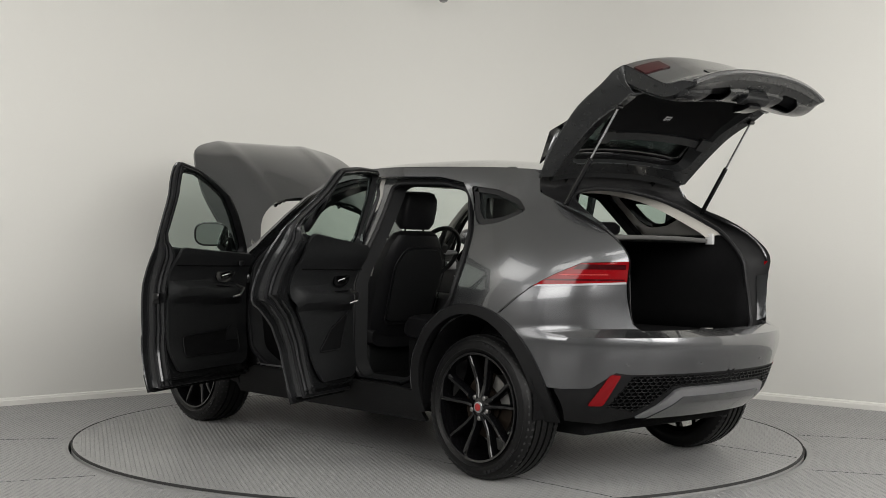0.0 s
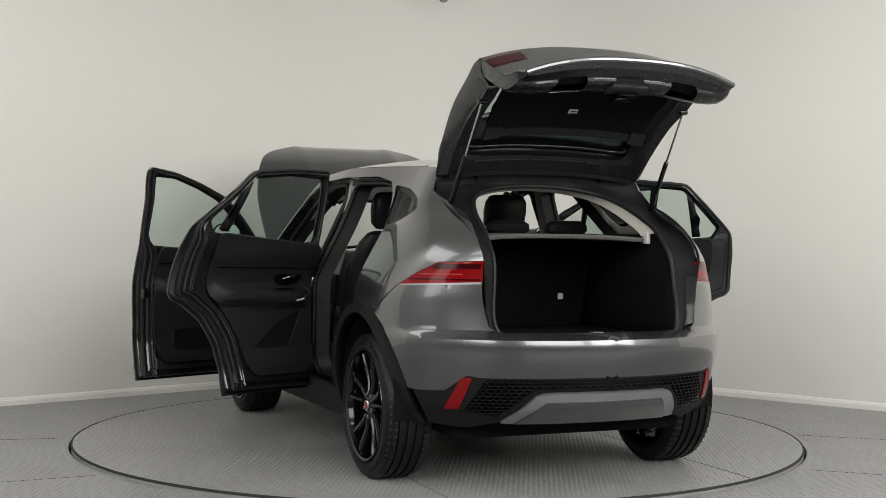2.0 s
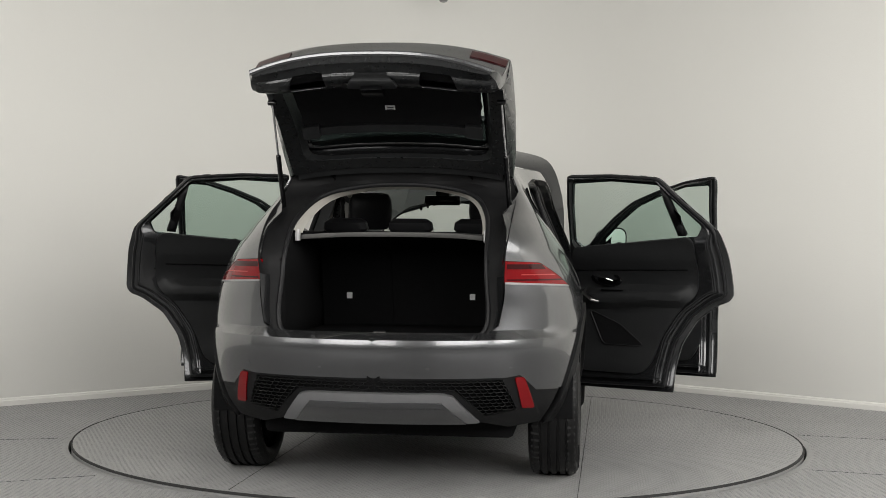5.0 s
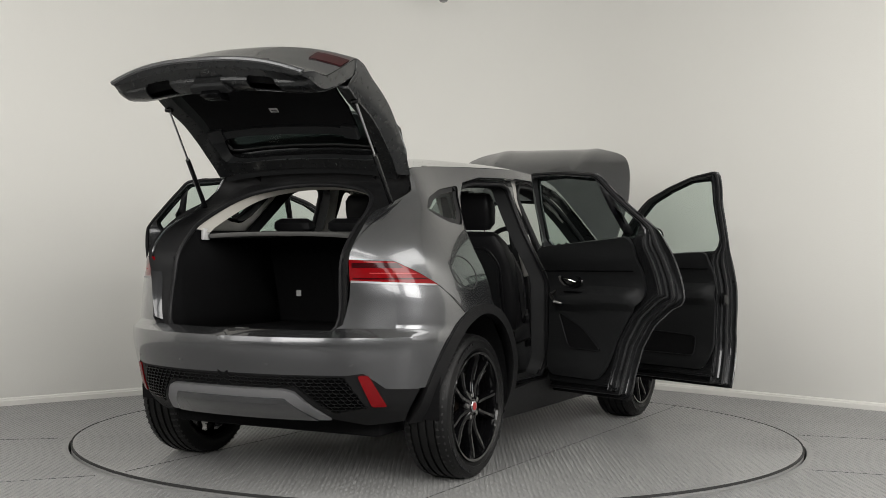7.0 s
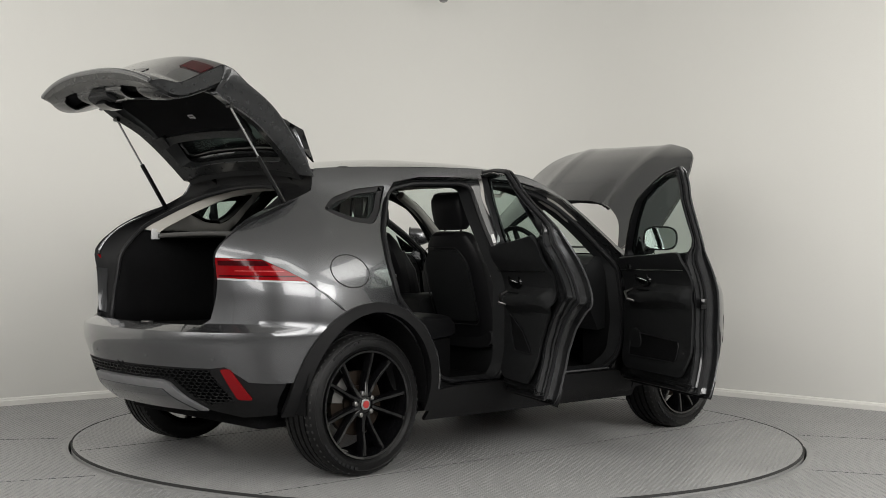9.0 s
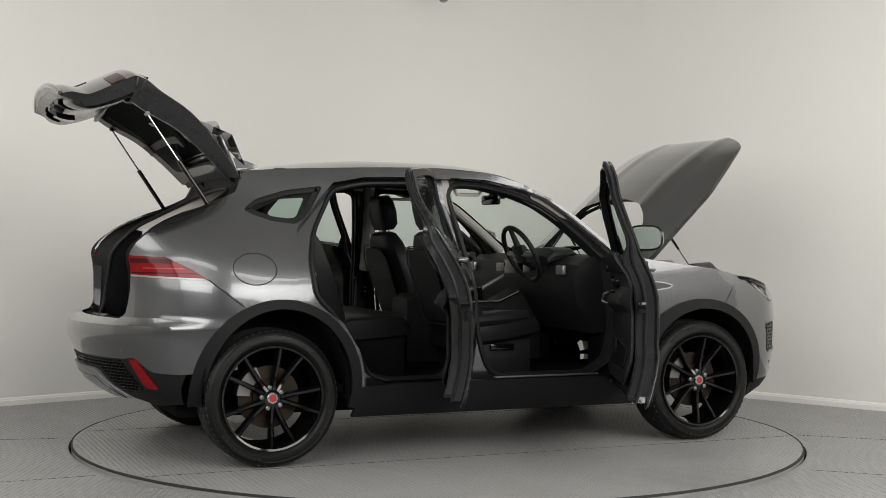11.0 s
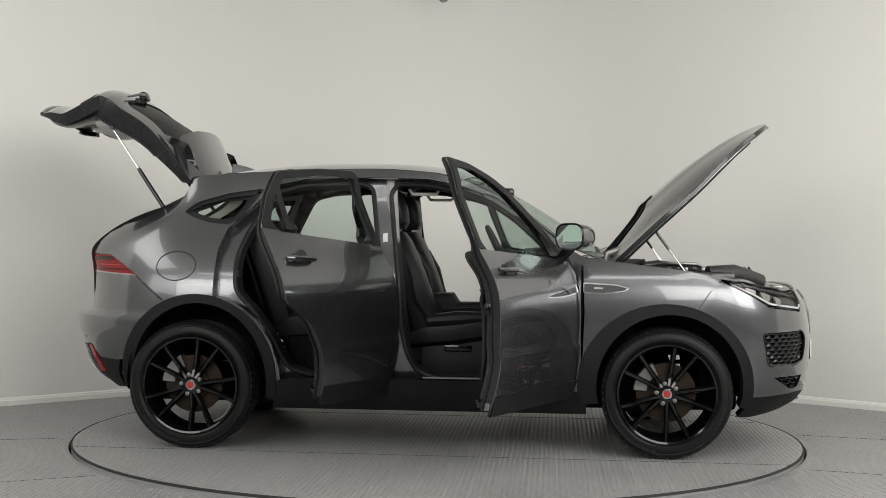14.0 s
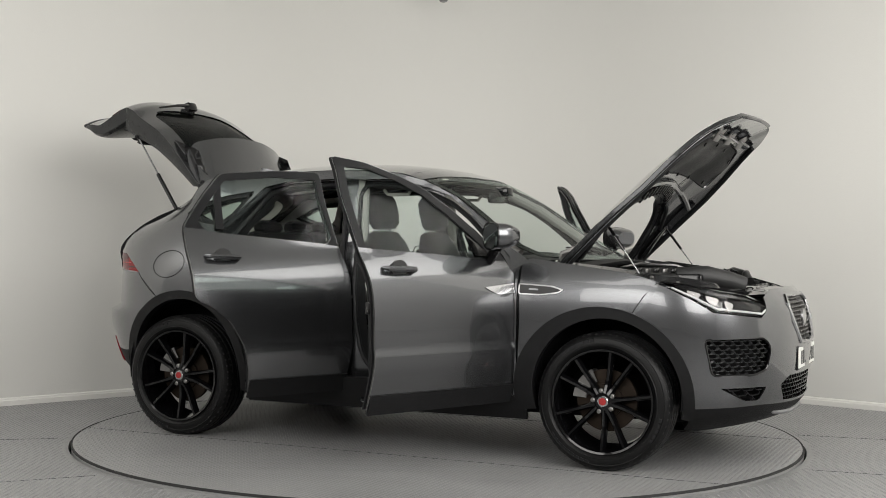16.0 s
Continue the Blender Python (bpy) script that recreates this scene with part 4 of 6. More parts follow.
def build_door(front, sgn):
    hinge = Vector(((2.17 if front else 1.13), sgn * 0.90, 0))
    swing = Matrix.Translation(hinge) @ pose(0, 0, 0, 0, 0, -sgn * (65 if front else 63.5))
    outline = rounded(FRONT_DOOR if front else REAR_DOOR, 0.03, 2)
    window = rounded(inset(FRONT_GLASS, -0.010) if front else inset(REAR_GLASS, -0.014), 0.014, 3)

    def at(x, z, d=0.0):
        return Vector(sided(sgn, d)(us(x, z), z)) - hinge
    def slim(x, z, d):
        """Depth d into the door, less above the waist, where the window frame is thin."""
        w = 1.142 - 0.067 * (x - 1.25) if front else 1.232 - 0.0867 * (x - 0.31)
        k = min(max((z - w + 0.06) / 0.12, 0), 1)
        return at(x, z, d * (1 - 0.58 * k * k * (3 - 2 * k)))
    mid = (1.65 if front else 0.65)
    c = (mid - hinge.x, -hinge.y, 0.8)
    cin = (mid - hinge.x, sgn * 2, 0.8)
    d = part("front_door" if front else "rear_door", panel(outline, at, [window], 0.006, 0.03, c, creases=(0.630, 0.648)), PAINT, CAR, "open grey metallic %s door" % ("front" if front else "rear"), m=swing)
    # the frame above the waistline is gloss black
    waist = (lambda x: 1.142 - 0.067 * (x - 1.25)) if front else (lambda x: 1.232 - 0.0867 * (x - 0.31))
    fine = dense(inset(outline, 0.004), 0.03)
    up = [p[1] > waist(p[0]) for p in fine]
    k0 = next(i for i in range(len(fine)) if up[i] and not up[i - 1])
    head = [p for p in (fine[k0:] + fine[:k0]) if p[1] > waist(p[0])]
    part("window_trim", panel(head, lambda x, z: at(x, z, -0.004), [inset(window, -0.002)], 0.008, 0.04, c), SEAL, d, "satin black window frame")
    part("window_pane", panel(inset(window, -0.012), lambda x, z: at(x, z, 0.012), [], 0.0, 0.09, c), WINDOW, d, "tinted window pane").visible_shadow = False
    zs = 0.43
    x0, x1 = (1.197, 2.157) if front else (0.506, 1.148)
    part("door_cladding", panel([(x0, 0.333), (x1, 0.333), (x1 + 0.003, zs), (x0, zs)], lambda x, z: at(x, z, -0.008), [], 0.012, 0.08, c), CLAD, d, "black plastic door cladding")
    ed = dense(outline, 0.05)

    def step(e):
        """The outline moved inward by e, less round the thin window frame."""
        out = []
        for (x, z), (a, b) in zip(ed, inset(ed, e)):
            w = 1.142 - 0.067 * (x - 1.25) if front else 1.232 - 0.0867 * (x - 0.31)
            k = 1 - 0.68 * min(max((z - w + 0.06) / 0.12, 0), 1)
            out.append((x + (a - x) * k, z + (b - z) * k))
        return out
    i1 = step(0.030)
    rings = [(0.0, 0.003), (0.0, 0.012), (0.020, 0.016), (0.030, 0.022), (0.030, 0.062), (0.036, 0.068), (0.054, 0.070), (0.062, 0.078), (0.064, 0.110), (0.080, 0.118)]
    # edge is body paint; its darker colour stands in for shade
    part("door_edge", loft([[slim(x, z, dd) for x, z in step(e)] for e, dd in rings]), SHADEPAINT, d, "grey painted stepped door edge, darkened for shade")
    part("door_seal", tube([slim(x, z, 0.066) for x, z in [*i1, i1[0]]], 0.009, 6), SEAL, d, "black rubber door seal")
    win = inset(window, -0.012)
    lining = loft([[at(x, z, 0.015) for x, z in win], [slim(x, z, 0.118) for x, z in inset(win, -0.006)]])
    part("window_reveal", lining, SEAL, d)
    # same grey paint, shade again put into the colour
    part("inner_panel", panel(step(0.070), lambda x, z: slim(x, z, 0.116), [inset(window, -0.016)], 0.006, 0.06, cin), SHADEPAINT, d, "grey painted inner door panel, darkened for shade")
    # trim card
    if front:
        card = [(1.245, 1.145), (1.26, 0.9), (1.27, 0.55), (1.33, 0.44), (2.04, 0.44), (2.09, 0.55), (2.09, 1.0), (2.04, 1.10)]
        ax0, ax1, hx = 1.27, 1.98, 1.86
    else:
        card = [(0.31, 1.225), (0.31, 1.05), (0.33, 0.90), (0.45, 0.80), (0.55, 0.65), (0.60, 0.50), (0.66, 0.44), (1.05, 0.44), (1.09, 0.55), (1.08, 1.10), (1.06, 1.165)]
        ax0, ax1, hx = 0.36, 1.02, 0.93
    card = rounded(card, 0.05, 4)

    def puff(x, z, d0=0.13):
        """The trim card's face, with its padded upper roll, its armrest and its pocket."""
        up = 0.018 * math.exp(-((z - 1.10) / 0.055) ** 2)
        arm = 0.055 * math.exp(-((z - 0.90 + 0.05 * (x - ax0)) / 0.05) ** 4) * (1 / (1 + math.exp(-(x - ax0 - 0.02) * 60))) * (1 / (1 + math.exp((x - ax1) * 60)))
        base = 0.022 * math.exp(-((z - 0.5) / 0.07) ** 2)
        k = sgn * (min(0.945, skin(x, z)[1] + 0.01) - 0.13 - up - arm - base - 0.008)
        return Vector((x, k, z)) - hinge
    part("trim_card", panel(card, puff, [], 0.015, 0.022, cin), TRIM, d, "black padded door trim with armrest")
    seam = [(ax0 + 0.01 + (ax1 - ax0 + 0.08) * k / 12, 1.045 - 0.015 * (k / 12)) for k in range(13)]
    part("trim_seam", tube([puff(x, z) + Vector((0, -sgn * 0.001, 0)) for x, z in seam], 0.004, 6), GLOSSBLK, d)
    part("handle_bezel", moved(lathe([(0.075, -0.004), (0.07, 0.006), (0.055, 0.006), (0.05, -0.004)], 28), Matrix.Translation(puff(hx - 0.04, 0.985) + Vector((0, -sgn * 0.002, 0))) @ Matrix.Rotation(-0.12, 4, "Y") @ Matrix.Diagonal((1.35, 1, 0.62, 1))), GLOSSBLK, d, "gloss black handle bezel")
    part("release_handle", tube([puff(hx - 0.085, 0.972) + Vector((0, -sgn * 0.006, 0)), puff(hx - 0.05, 0.984) + Vector((0, -sgn * 0.022, 0)), puff(hx + 0.005, 0.992) + Vector((0, -sgn * 0.02, 0)), puff(hx + 0.02, 1.0) + Vector((0, -sgn * 0.006, 0))], [0.004, 0.008, 0.007, 0.004], 8), CHROME, d, "chrome door release lever")
    gz = 0.86
    part("pull_grip", tube([puff(hx + 0.09, 0.92) + Vector((0, -sgn * 0.004, 0)), puff(hx + 0.09, 0.90) + Vector((0, -sgn * 0.03, 0)), puff(hx + 0.02, gz) + Vector((0, -sgn * 0.03, 0)), puff(hx - 0.01, gz - 0.01) + Vector((0, -sgn * 0.004, 0))], [0.006, 0.009, 0.009, 0.006], 8), STEEL, d, "satin silver pull grip")
    part("switch_plate", box(*sorted((hx - 0.16 - hinge.x, hx - 0.02 - hinge.x)), *sorted((puff(hx, 0.9).y - sgn * 0.004, puff(hx, 0.9).y + sgn * 0.02)), 0.915, 0.922, 0.003, 1), GLOSSBLK, d)
    px0 = 1.40 if front else 0.62
    pocket = rounded([(px0 + 0.03, 0.60), (hx - 0.02, 0.60), (hx + 0.07, 0.80), (hx - 0.13, 0.72)] if not front else [(px0, 0.52), (1.98, 0.52), (1.98, 0.66), (px0, 0.64)], 0.03, 3)
    part("door_pocket", panel(pocket, lambda x, z: puff(x, z) - Vector((0, sgn * 0.004, 0)), [], 0.004, 0.03, cin), CARPET, d, "dark map pocket")
    pk = [*pocket, pocket[0]]
    part("pocket_lip", tube([puff(x, z) - Vector((0, sgn * 0.006, 0)) for x, z in pk], 0.0035, 6), SEAL, d)
    if not front:
        part("window_divider", panel([(0.375, 1.25), (0.425, 1.247), (0.478, 1.51), (0.43, 1.455)], lambda x, z: at(x, z, 0.006), [], 0.024, 0.06, c), SEAL, d, "black window divider bar")
    # latch on the shut edge
    lx = 1.215 if front else 0.27
    lz = 0.86 if front else 1.0
    part("latch", moved(box(-0.010, 0.010, -0.02, 0.02, -0.03, 0.03, 0.005), Matrix.Translation(at(lx + 0.012, lz, 0.085))), GLOSSBLK, d, "black door latch")
    # outside handle in its dark dish
    ox, oz = (1.385, 1.055) if front else (0.36, 1.10)
    p = at(ox, oz)
    part("handle_dish", moved(lathe([(0.05, -0.012), (0.048, 0.004), (0.03, 0.0)], 24), Matrix.Translation(p) @ Matrix.Diagonal((1, 1, 0.9, 1))), INK, d, "dark handle dish")
    part("outer_handle", tube([p + Vector((-0.10, sgn * 0.0, 0.005)), p + Vector((-0.085, sgn * 0.032, 0.003)), p + Vector((0, sgn * 0.038, 0)), p + Vector((0.085, sgn * 0.032, -0.004)), p + Vector((0.11, sgn * 0.002, -0.006))], [0.009, 0.014, 0.015, 0.014, 0.009], 10), PAINT, d, "body coloured door handle")
    if front:
        mc = Vector((1.985, sgn * 0.985, 1.225)) - hinge
        rings = []
        for k in range(7):
            t = k / 6
            sx = 0.055 * math.sqrt(max(0.02, 1 - (t - 0.25) ** 2 * 1.7)) if t > 0.25 else 0.055
            q = 1 - 0.42 * max(0, (t - 0.3) / 0.7) ** 2
            rings.append([(mc.x - 0.05 + 0.15 * t, mc.y + 0.108 * q * math.copysign(abs(math.cos(a)) ** 0.6, math.cos(a)), mc.z + 0.074 * q * math.copysign(abs(math.sin(a)) ** 0.7, math.sin(a))) for a in [j * math.tau / 28 for j in range(28)]])
        turn = Matrix.Rotation(sgn * math.radians(20), 4, "Z")
        rings = [[tuple(mc + turn @ ((Vector(p) - mc) * 0.93)) for p in ring] for ring in rings]
        mh = part("door_mirror", loft(rings, True, True), PAINT, d, "grey door mirror with black base")
        part("mirror_rim", tube([Vector(p) for p in rings[0] + rings[0][:1]], 0.006, 6), GLOSSBLK, mh)
        mid = sum((Vector(p) for p in rings[0]), Vector()) / len(rings[0])
        gl = [tuple(mid + (Vector(p) - mid) * 0.93 + turn @ Vector((-0.003, 0, 0))) for p in rings[0]]
        part("mirror_glass", loft([gl, [(x + 0.004, y, z) for x, y, z in gl]], True, True), MIRROR, mh, "clear mirror glass")
        part("mirror_stalk", tube([mc + Vector((0.02, -sgn * 0.04, -0.06)), at(2.02, 1.10, -0.01), at(2.04, 1.11, 0.02)], [0.03, 0.028, 0.03], 10), GLOSSBLK, mh)
        part("sail_panel", panel([(1.90, 1.235), (2.05, 1.115), (1.93, 1.12)], lambda x, z: at(x, z, -0.006), [], 0.012, 0.04, c), GLOSSBLK, d)
        part("wing_vent_tail", panel(rounded([(1.93, 0.955), (2.165, 0.975), (2.168, 0.925), (2.02, 0.915)], 0.02, 3), lambda x, z: at(x, z, -0.006), [], 0.012, 0.03, c), CHROME, d, "chrome side vent blade on the door")
        part("tweeter", moved(lathe([(0.03, -0.004), (0.026, 0.006)], 20), Matrix.Translation(puff(1.93, 1.06))), GLOSSBLK, d)
        part("speaker_grille", moved(lathe([(0.085, -0.006), (0.08, 0.008), (0.06, 0.01)], 28), Matrix.Translation(puff(1.93, 0.60))), TRIM, d)


for sg_ in (1, -1):
    build_door(True, sg_)
    build_door(False, sg_)


# ---- front end ----
def build_front():
    arc = uz(arch(2.672, 0.478, 0.455, -8, 68, 18))
    half = arc + uz([(2.965, 0.985), (3.14, 0.905), (3.24, 0.842)]) + [(un(0.62, 0.812), 0.812), (un(0.57, 0.85), 0.85), (un(0.53, 0.915), 0.915), (un(0.40, 0.955), 0.955), (un(0.0, 0.96), 0.96), (un(0.0, 0.925), 0.925),
           (un(0.25, 0.92), 0.92), (un(0.31, 0.88), 0.88), (un(0.29, 0.78), 0.78), (un(0.20, 0.665), 0.665), (un(0.0, 0.65), 0.65), (un(0.0, 0.50), 0.50), (un(0.36, 0.50), 0.50), (un(0.46, 0.455), 0.455), (un(0.40, 0.37), 0.37), (un(0.0, 0.36), 0.36), (un(0.0, 0.345), 0.345), (un(0.6, 0.36), 0.36)] + uz([(3.145, 0.345)])
    vent = rounded(uz([(3.20, 0.705)]) + [(un(0.62, 0.71), 0.71), (un(0.575, 0.66), 0.66), (un(0.60, 0.545), 0.545), (un(0.68, 0.52), 0.52)] + uz([(3.235, 0.52)]), 0.03, 3)
    fog = rounded(uz([(3.27, 0.455)]) + [(un(0.58, 0.455), 0.455), (un(0.62, 0.385), 0.385), (un(0.70, 0.385), 0.385)], 0.02, 3)
    part("front_bumper", panel(half, skin, [vent, fog], 0.012, 0.035, both=True), PAINT, CAR, "grey metallic painted front bumper")
    chin = uz([(3.13, 0.36)]) + [(un(0.6, 0.365), 0.365), (un(0.0, 0.352), 0.352), (un(0.0, 0.27), 0.27), (un(0.5, 0.25), 0.25)] + uz([(3.14, 0.22), (3.08, 0.23)])
    part("front_splitter", panel(chin, lambda u, z: skin(u, z, 0.004), [], 0.03, 0.045, both=True), CLAD, CAR, "black plastic front splitter")
    part("splitter_blade", tube([(skin(un(y, 0.285), 0.285)[0] + 0.006, y * s, 0.285 + 0.05 * (y / 0.5) ** 4) for s, ys in ((-1, (0.5, 0.4, 0.3, 0.2, 0.1)), (1, (0, 0.1, 0.2, 0.3, 0.4, 0.5))) for y in ys], 0.014, 8), SATIN, CAR, "satin silver splitter blade")
    part("front_duct_backing", panel([(un(0.0, 0.94), 0.94), (un(0.5, 0.93), 0.93)] + uz([(3.16, 0.72), (3.18, 0.37)]) + [(un(0.0, 0.35), 0.35)], lambda u, z: skin(u, z, 0.0)[:1] and (skin(u, z)[0] - 0.07, skin(u, z)[1] * 0.95, z), [], 0.02, 0.06, both=True), CARPET, CAR)
    g = [(un(0.001, 0.92), 0.92), (un(0.25, 0.915), 0.915), (un(0.305, 0.878), 0.878), (un(0.285, 0.78), 0.78), (un(0.20, 0.67), 0.67), (un(0.001, 0.655), 0.655)]
    low = [(un(0.001, 0.497), 0.497), (un(0.36, 0.497), 0.497), (un(0.455, 0.455), 0.455), (un(0.395, 0.372), 0.372), (un(0.001, 0.362), 0.362)]
    for sgn in (1, -1):
        def fn(u, z, d, s=sgn):
            x, y, zz = skin(u, z, 0.0)
            return (x - d - 0.012, s * y, zz)
        mesh_grille(fn, g, 0.034, 0.022, "grille_mesh", CAR, STEEL, "bright honeycomb radiator grille", 0.22)
        mesh_grille(fn, low, 0.036, 0.022, "lower_grille_mesh", CAR, GLOSSBLK, "black lower intake mesh", 0.22)
        mesh_grille(fn, vent, 0.058, 0.022, "side_intake_mesh", CAR, INNERPAINT, "dark honeycomb side intake", 0.16)
        mesh_grille(fn, fog, 0.09, 0.028, "fog_intake_mesh", CAR, GLOSSBLK, "", 0.2)
        part("intake_surround", tube([sided(sgn, 0.004)(u, z) for u, z in [*vent, vent[0]]], 0.007, 6), GLOSSBLK, CAR)
        part("grille_surround", tube([sided(sgn, 0.0)(u, z) for u, z in g], 0.013, 8), CHROME, CAR, "chrome grille surround")
        # headlamp: dark housing, bright strips, clear lens
        lamp = uz([(2.972, 0.998), (3.10, 0.985), (3.22, 0.957)]) + [(un(0.66, 0.925), 0.925), (un(0.545, 0.872), 0.872), (un(0.575, 0.848), 0.848), (un(0.625, 0.818), 0.818)] + uz([(3.24, 0.846), (3.14, 0.908)])
        hl = part("headlamp", panel(lamp, sided(sgn, 0.05), [], 0.01, 0.04), GLOSSBLK, CAR, "clear headlamp with bright daytime strip")
        part("lamp_lens", panel(lamp, sided(sgn, 0.001), [], 0.0, 0.04), LENS, hl).visible_shadow = False
        ed = dense(lamp, 0.05)
        part("lamp_wall", loft([[sided(sgn, 0.002)(u, z) for u, z in ed], [sided(sgn, 0.052)(u, z) for u, z in ed]]), GLOSSBLK, hl)
        strip = uz([(3.03, 0.967), (3.15, 0.915), (3.25, 0.862)]) + [(un(0.62, 0.832), 0.832), (un(0.585, 0.85), 0.85)]
        part("daytime_strip", tube([sided(sgn, 0.022)(u, z) for u, z in strip], 0.006, 8), mat("frosted_lamp_strip", (0.55, 0.55, 0.56), 0.25), hl, "frosted white lamp strip")
        for e0, e1 in ((3.10, 3.17), (3.19, 3.255), (3.275, 3.32)):
            za, zb = 0.972 - (e0 - 3.05) * 0.30, 0.925 - (e0 - 3.10) * 0.38
            part("lamp_module", panel(rounded(uz([(e0, za), (e1, za - 0.02), (e1 - 0.01, zb - 0.018), (e0 + 0.015, zb + 0.004)]), 0.012, 2), sided(sgn, 0.030), [], 0.012, 0.03), STEEL, hl, "bright metal lamp module")
        part("brow", panel(uz([(2.972, 1.0), (3.10, 0.988), (3.22, 0.96)]) + [(un(0.66, 0.928), 0.928), (un(0.66, 0.90), 0.90)] + uz([(3.20, 0.935), (3.08, 0.968)]), sided(sgn, 0.02), [], 0.008, 0.04), GLOSSBLK, hl)
        # side vent on the wing
        sv = rounded([(2.215, 0.975), (2.40, 0.965), (2.475, 0.945), (2.44, 0.925), (2.34, 0.912), (2.215, 0.915)], 0.015, 3)
        wv = part("wing_vent", panel(sv, sided(sgn, -0.004), [inset(sv, 0.007)], 0.010, 0.025), CHROME, CAR, "chrome framed wing vent")
        part("vent_backing", panel(inset(sv, 0.008), sided(sgn, -0.002), [], 0.004, 0.03), INK, wv)
        part("vent_blade", panel([(2.275, 0.950), (2.325, 0.947), (2.325, 0.939), (2.275, 0.941)], sided(sgn, -0.006), [], 0.005, 0.03), SATIN, wv)
        part("bumper_seam", tube([sided(sgn, 0.0)(us(x, z), z) for x, z in ((2.965, 0.99), (2.90, 0.92), (2.845, 0.835))], 0.0025, 6), GAP, CAR)
        part("tail_seam", tube([sided(sgn, 0.0)(us(x, z), z) for x, z in ((-0.335, 0.985), (-0.25, 0.92), (-0.165, 0.852))], 0.0025, 6), GAP, CAR)
    part("grille_badge", moved(lathe([(0.048, 0.0), (0.048, 0.014), (0.04, 0.02), (0.02, 0.022)], 28, "z"), Matrix.Translation((3.548, 0, 0.79)) @ pose(0, 0, 0, 0, 90, 0)), CHROME, CAR, "round chrome grille badge")
    pl = part("front_number_plate", box(3.572, 3.582, -0.26, 0.26, 0.525, 0.637, 0.003, 1), WHITEPLATE, CAR, "white front number plate")
    for k, w in enumerate((0.05, 0.05, 0.05, 0.05, 0.05, 0.05, 0.05)):
        y = -0.19 + k * 0.062 + (0.03 if k > 3 else 0)
        part("plate_bar", box(3.5815, 3.5835, y - 0.02, y + 0.02, 0.545, 0.617, 0), INK, pl)
    part("plate_holder", box(3.55, 3.574, -0.27, 0.27, 0.515, 0.645, 0.004), GLOSSBLK, CAR)


HOODC = curve([(2.3, 1.18), (2.5, 1.17), (2.7, 1.16), (3.0, 1.115), (3.3, 1.03), (3.45, 0.965), (3.56, 0.90), (3.60, 0.855)])
HOODE = curve([(2.3, 1.112), (2.5, 1.085), (2.7, 1.055), (3.0, 0.995), (3.2, 0.96), (3.38, 0.92), (3.56, 0.84), (3.60, 0.81)])


def bonnet_z(x, y):
    e = min(1.0, abs(y) / 0.76)
    ridge = 0.012 * math.exp(-((abs(y) - 0.36) / 0.05) ** 2)
    return HOODC(x) - (HOODC(x) - HOODE(x)) * e ** 2.6 + ridge


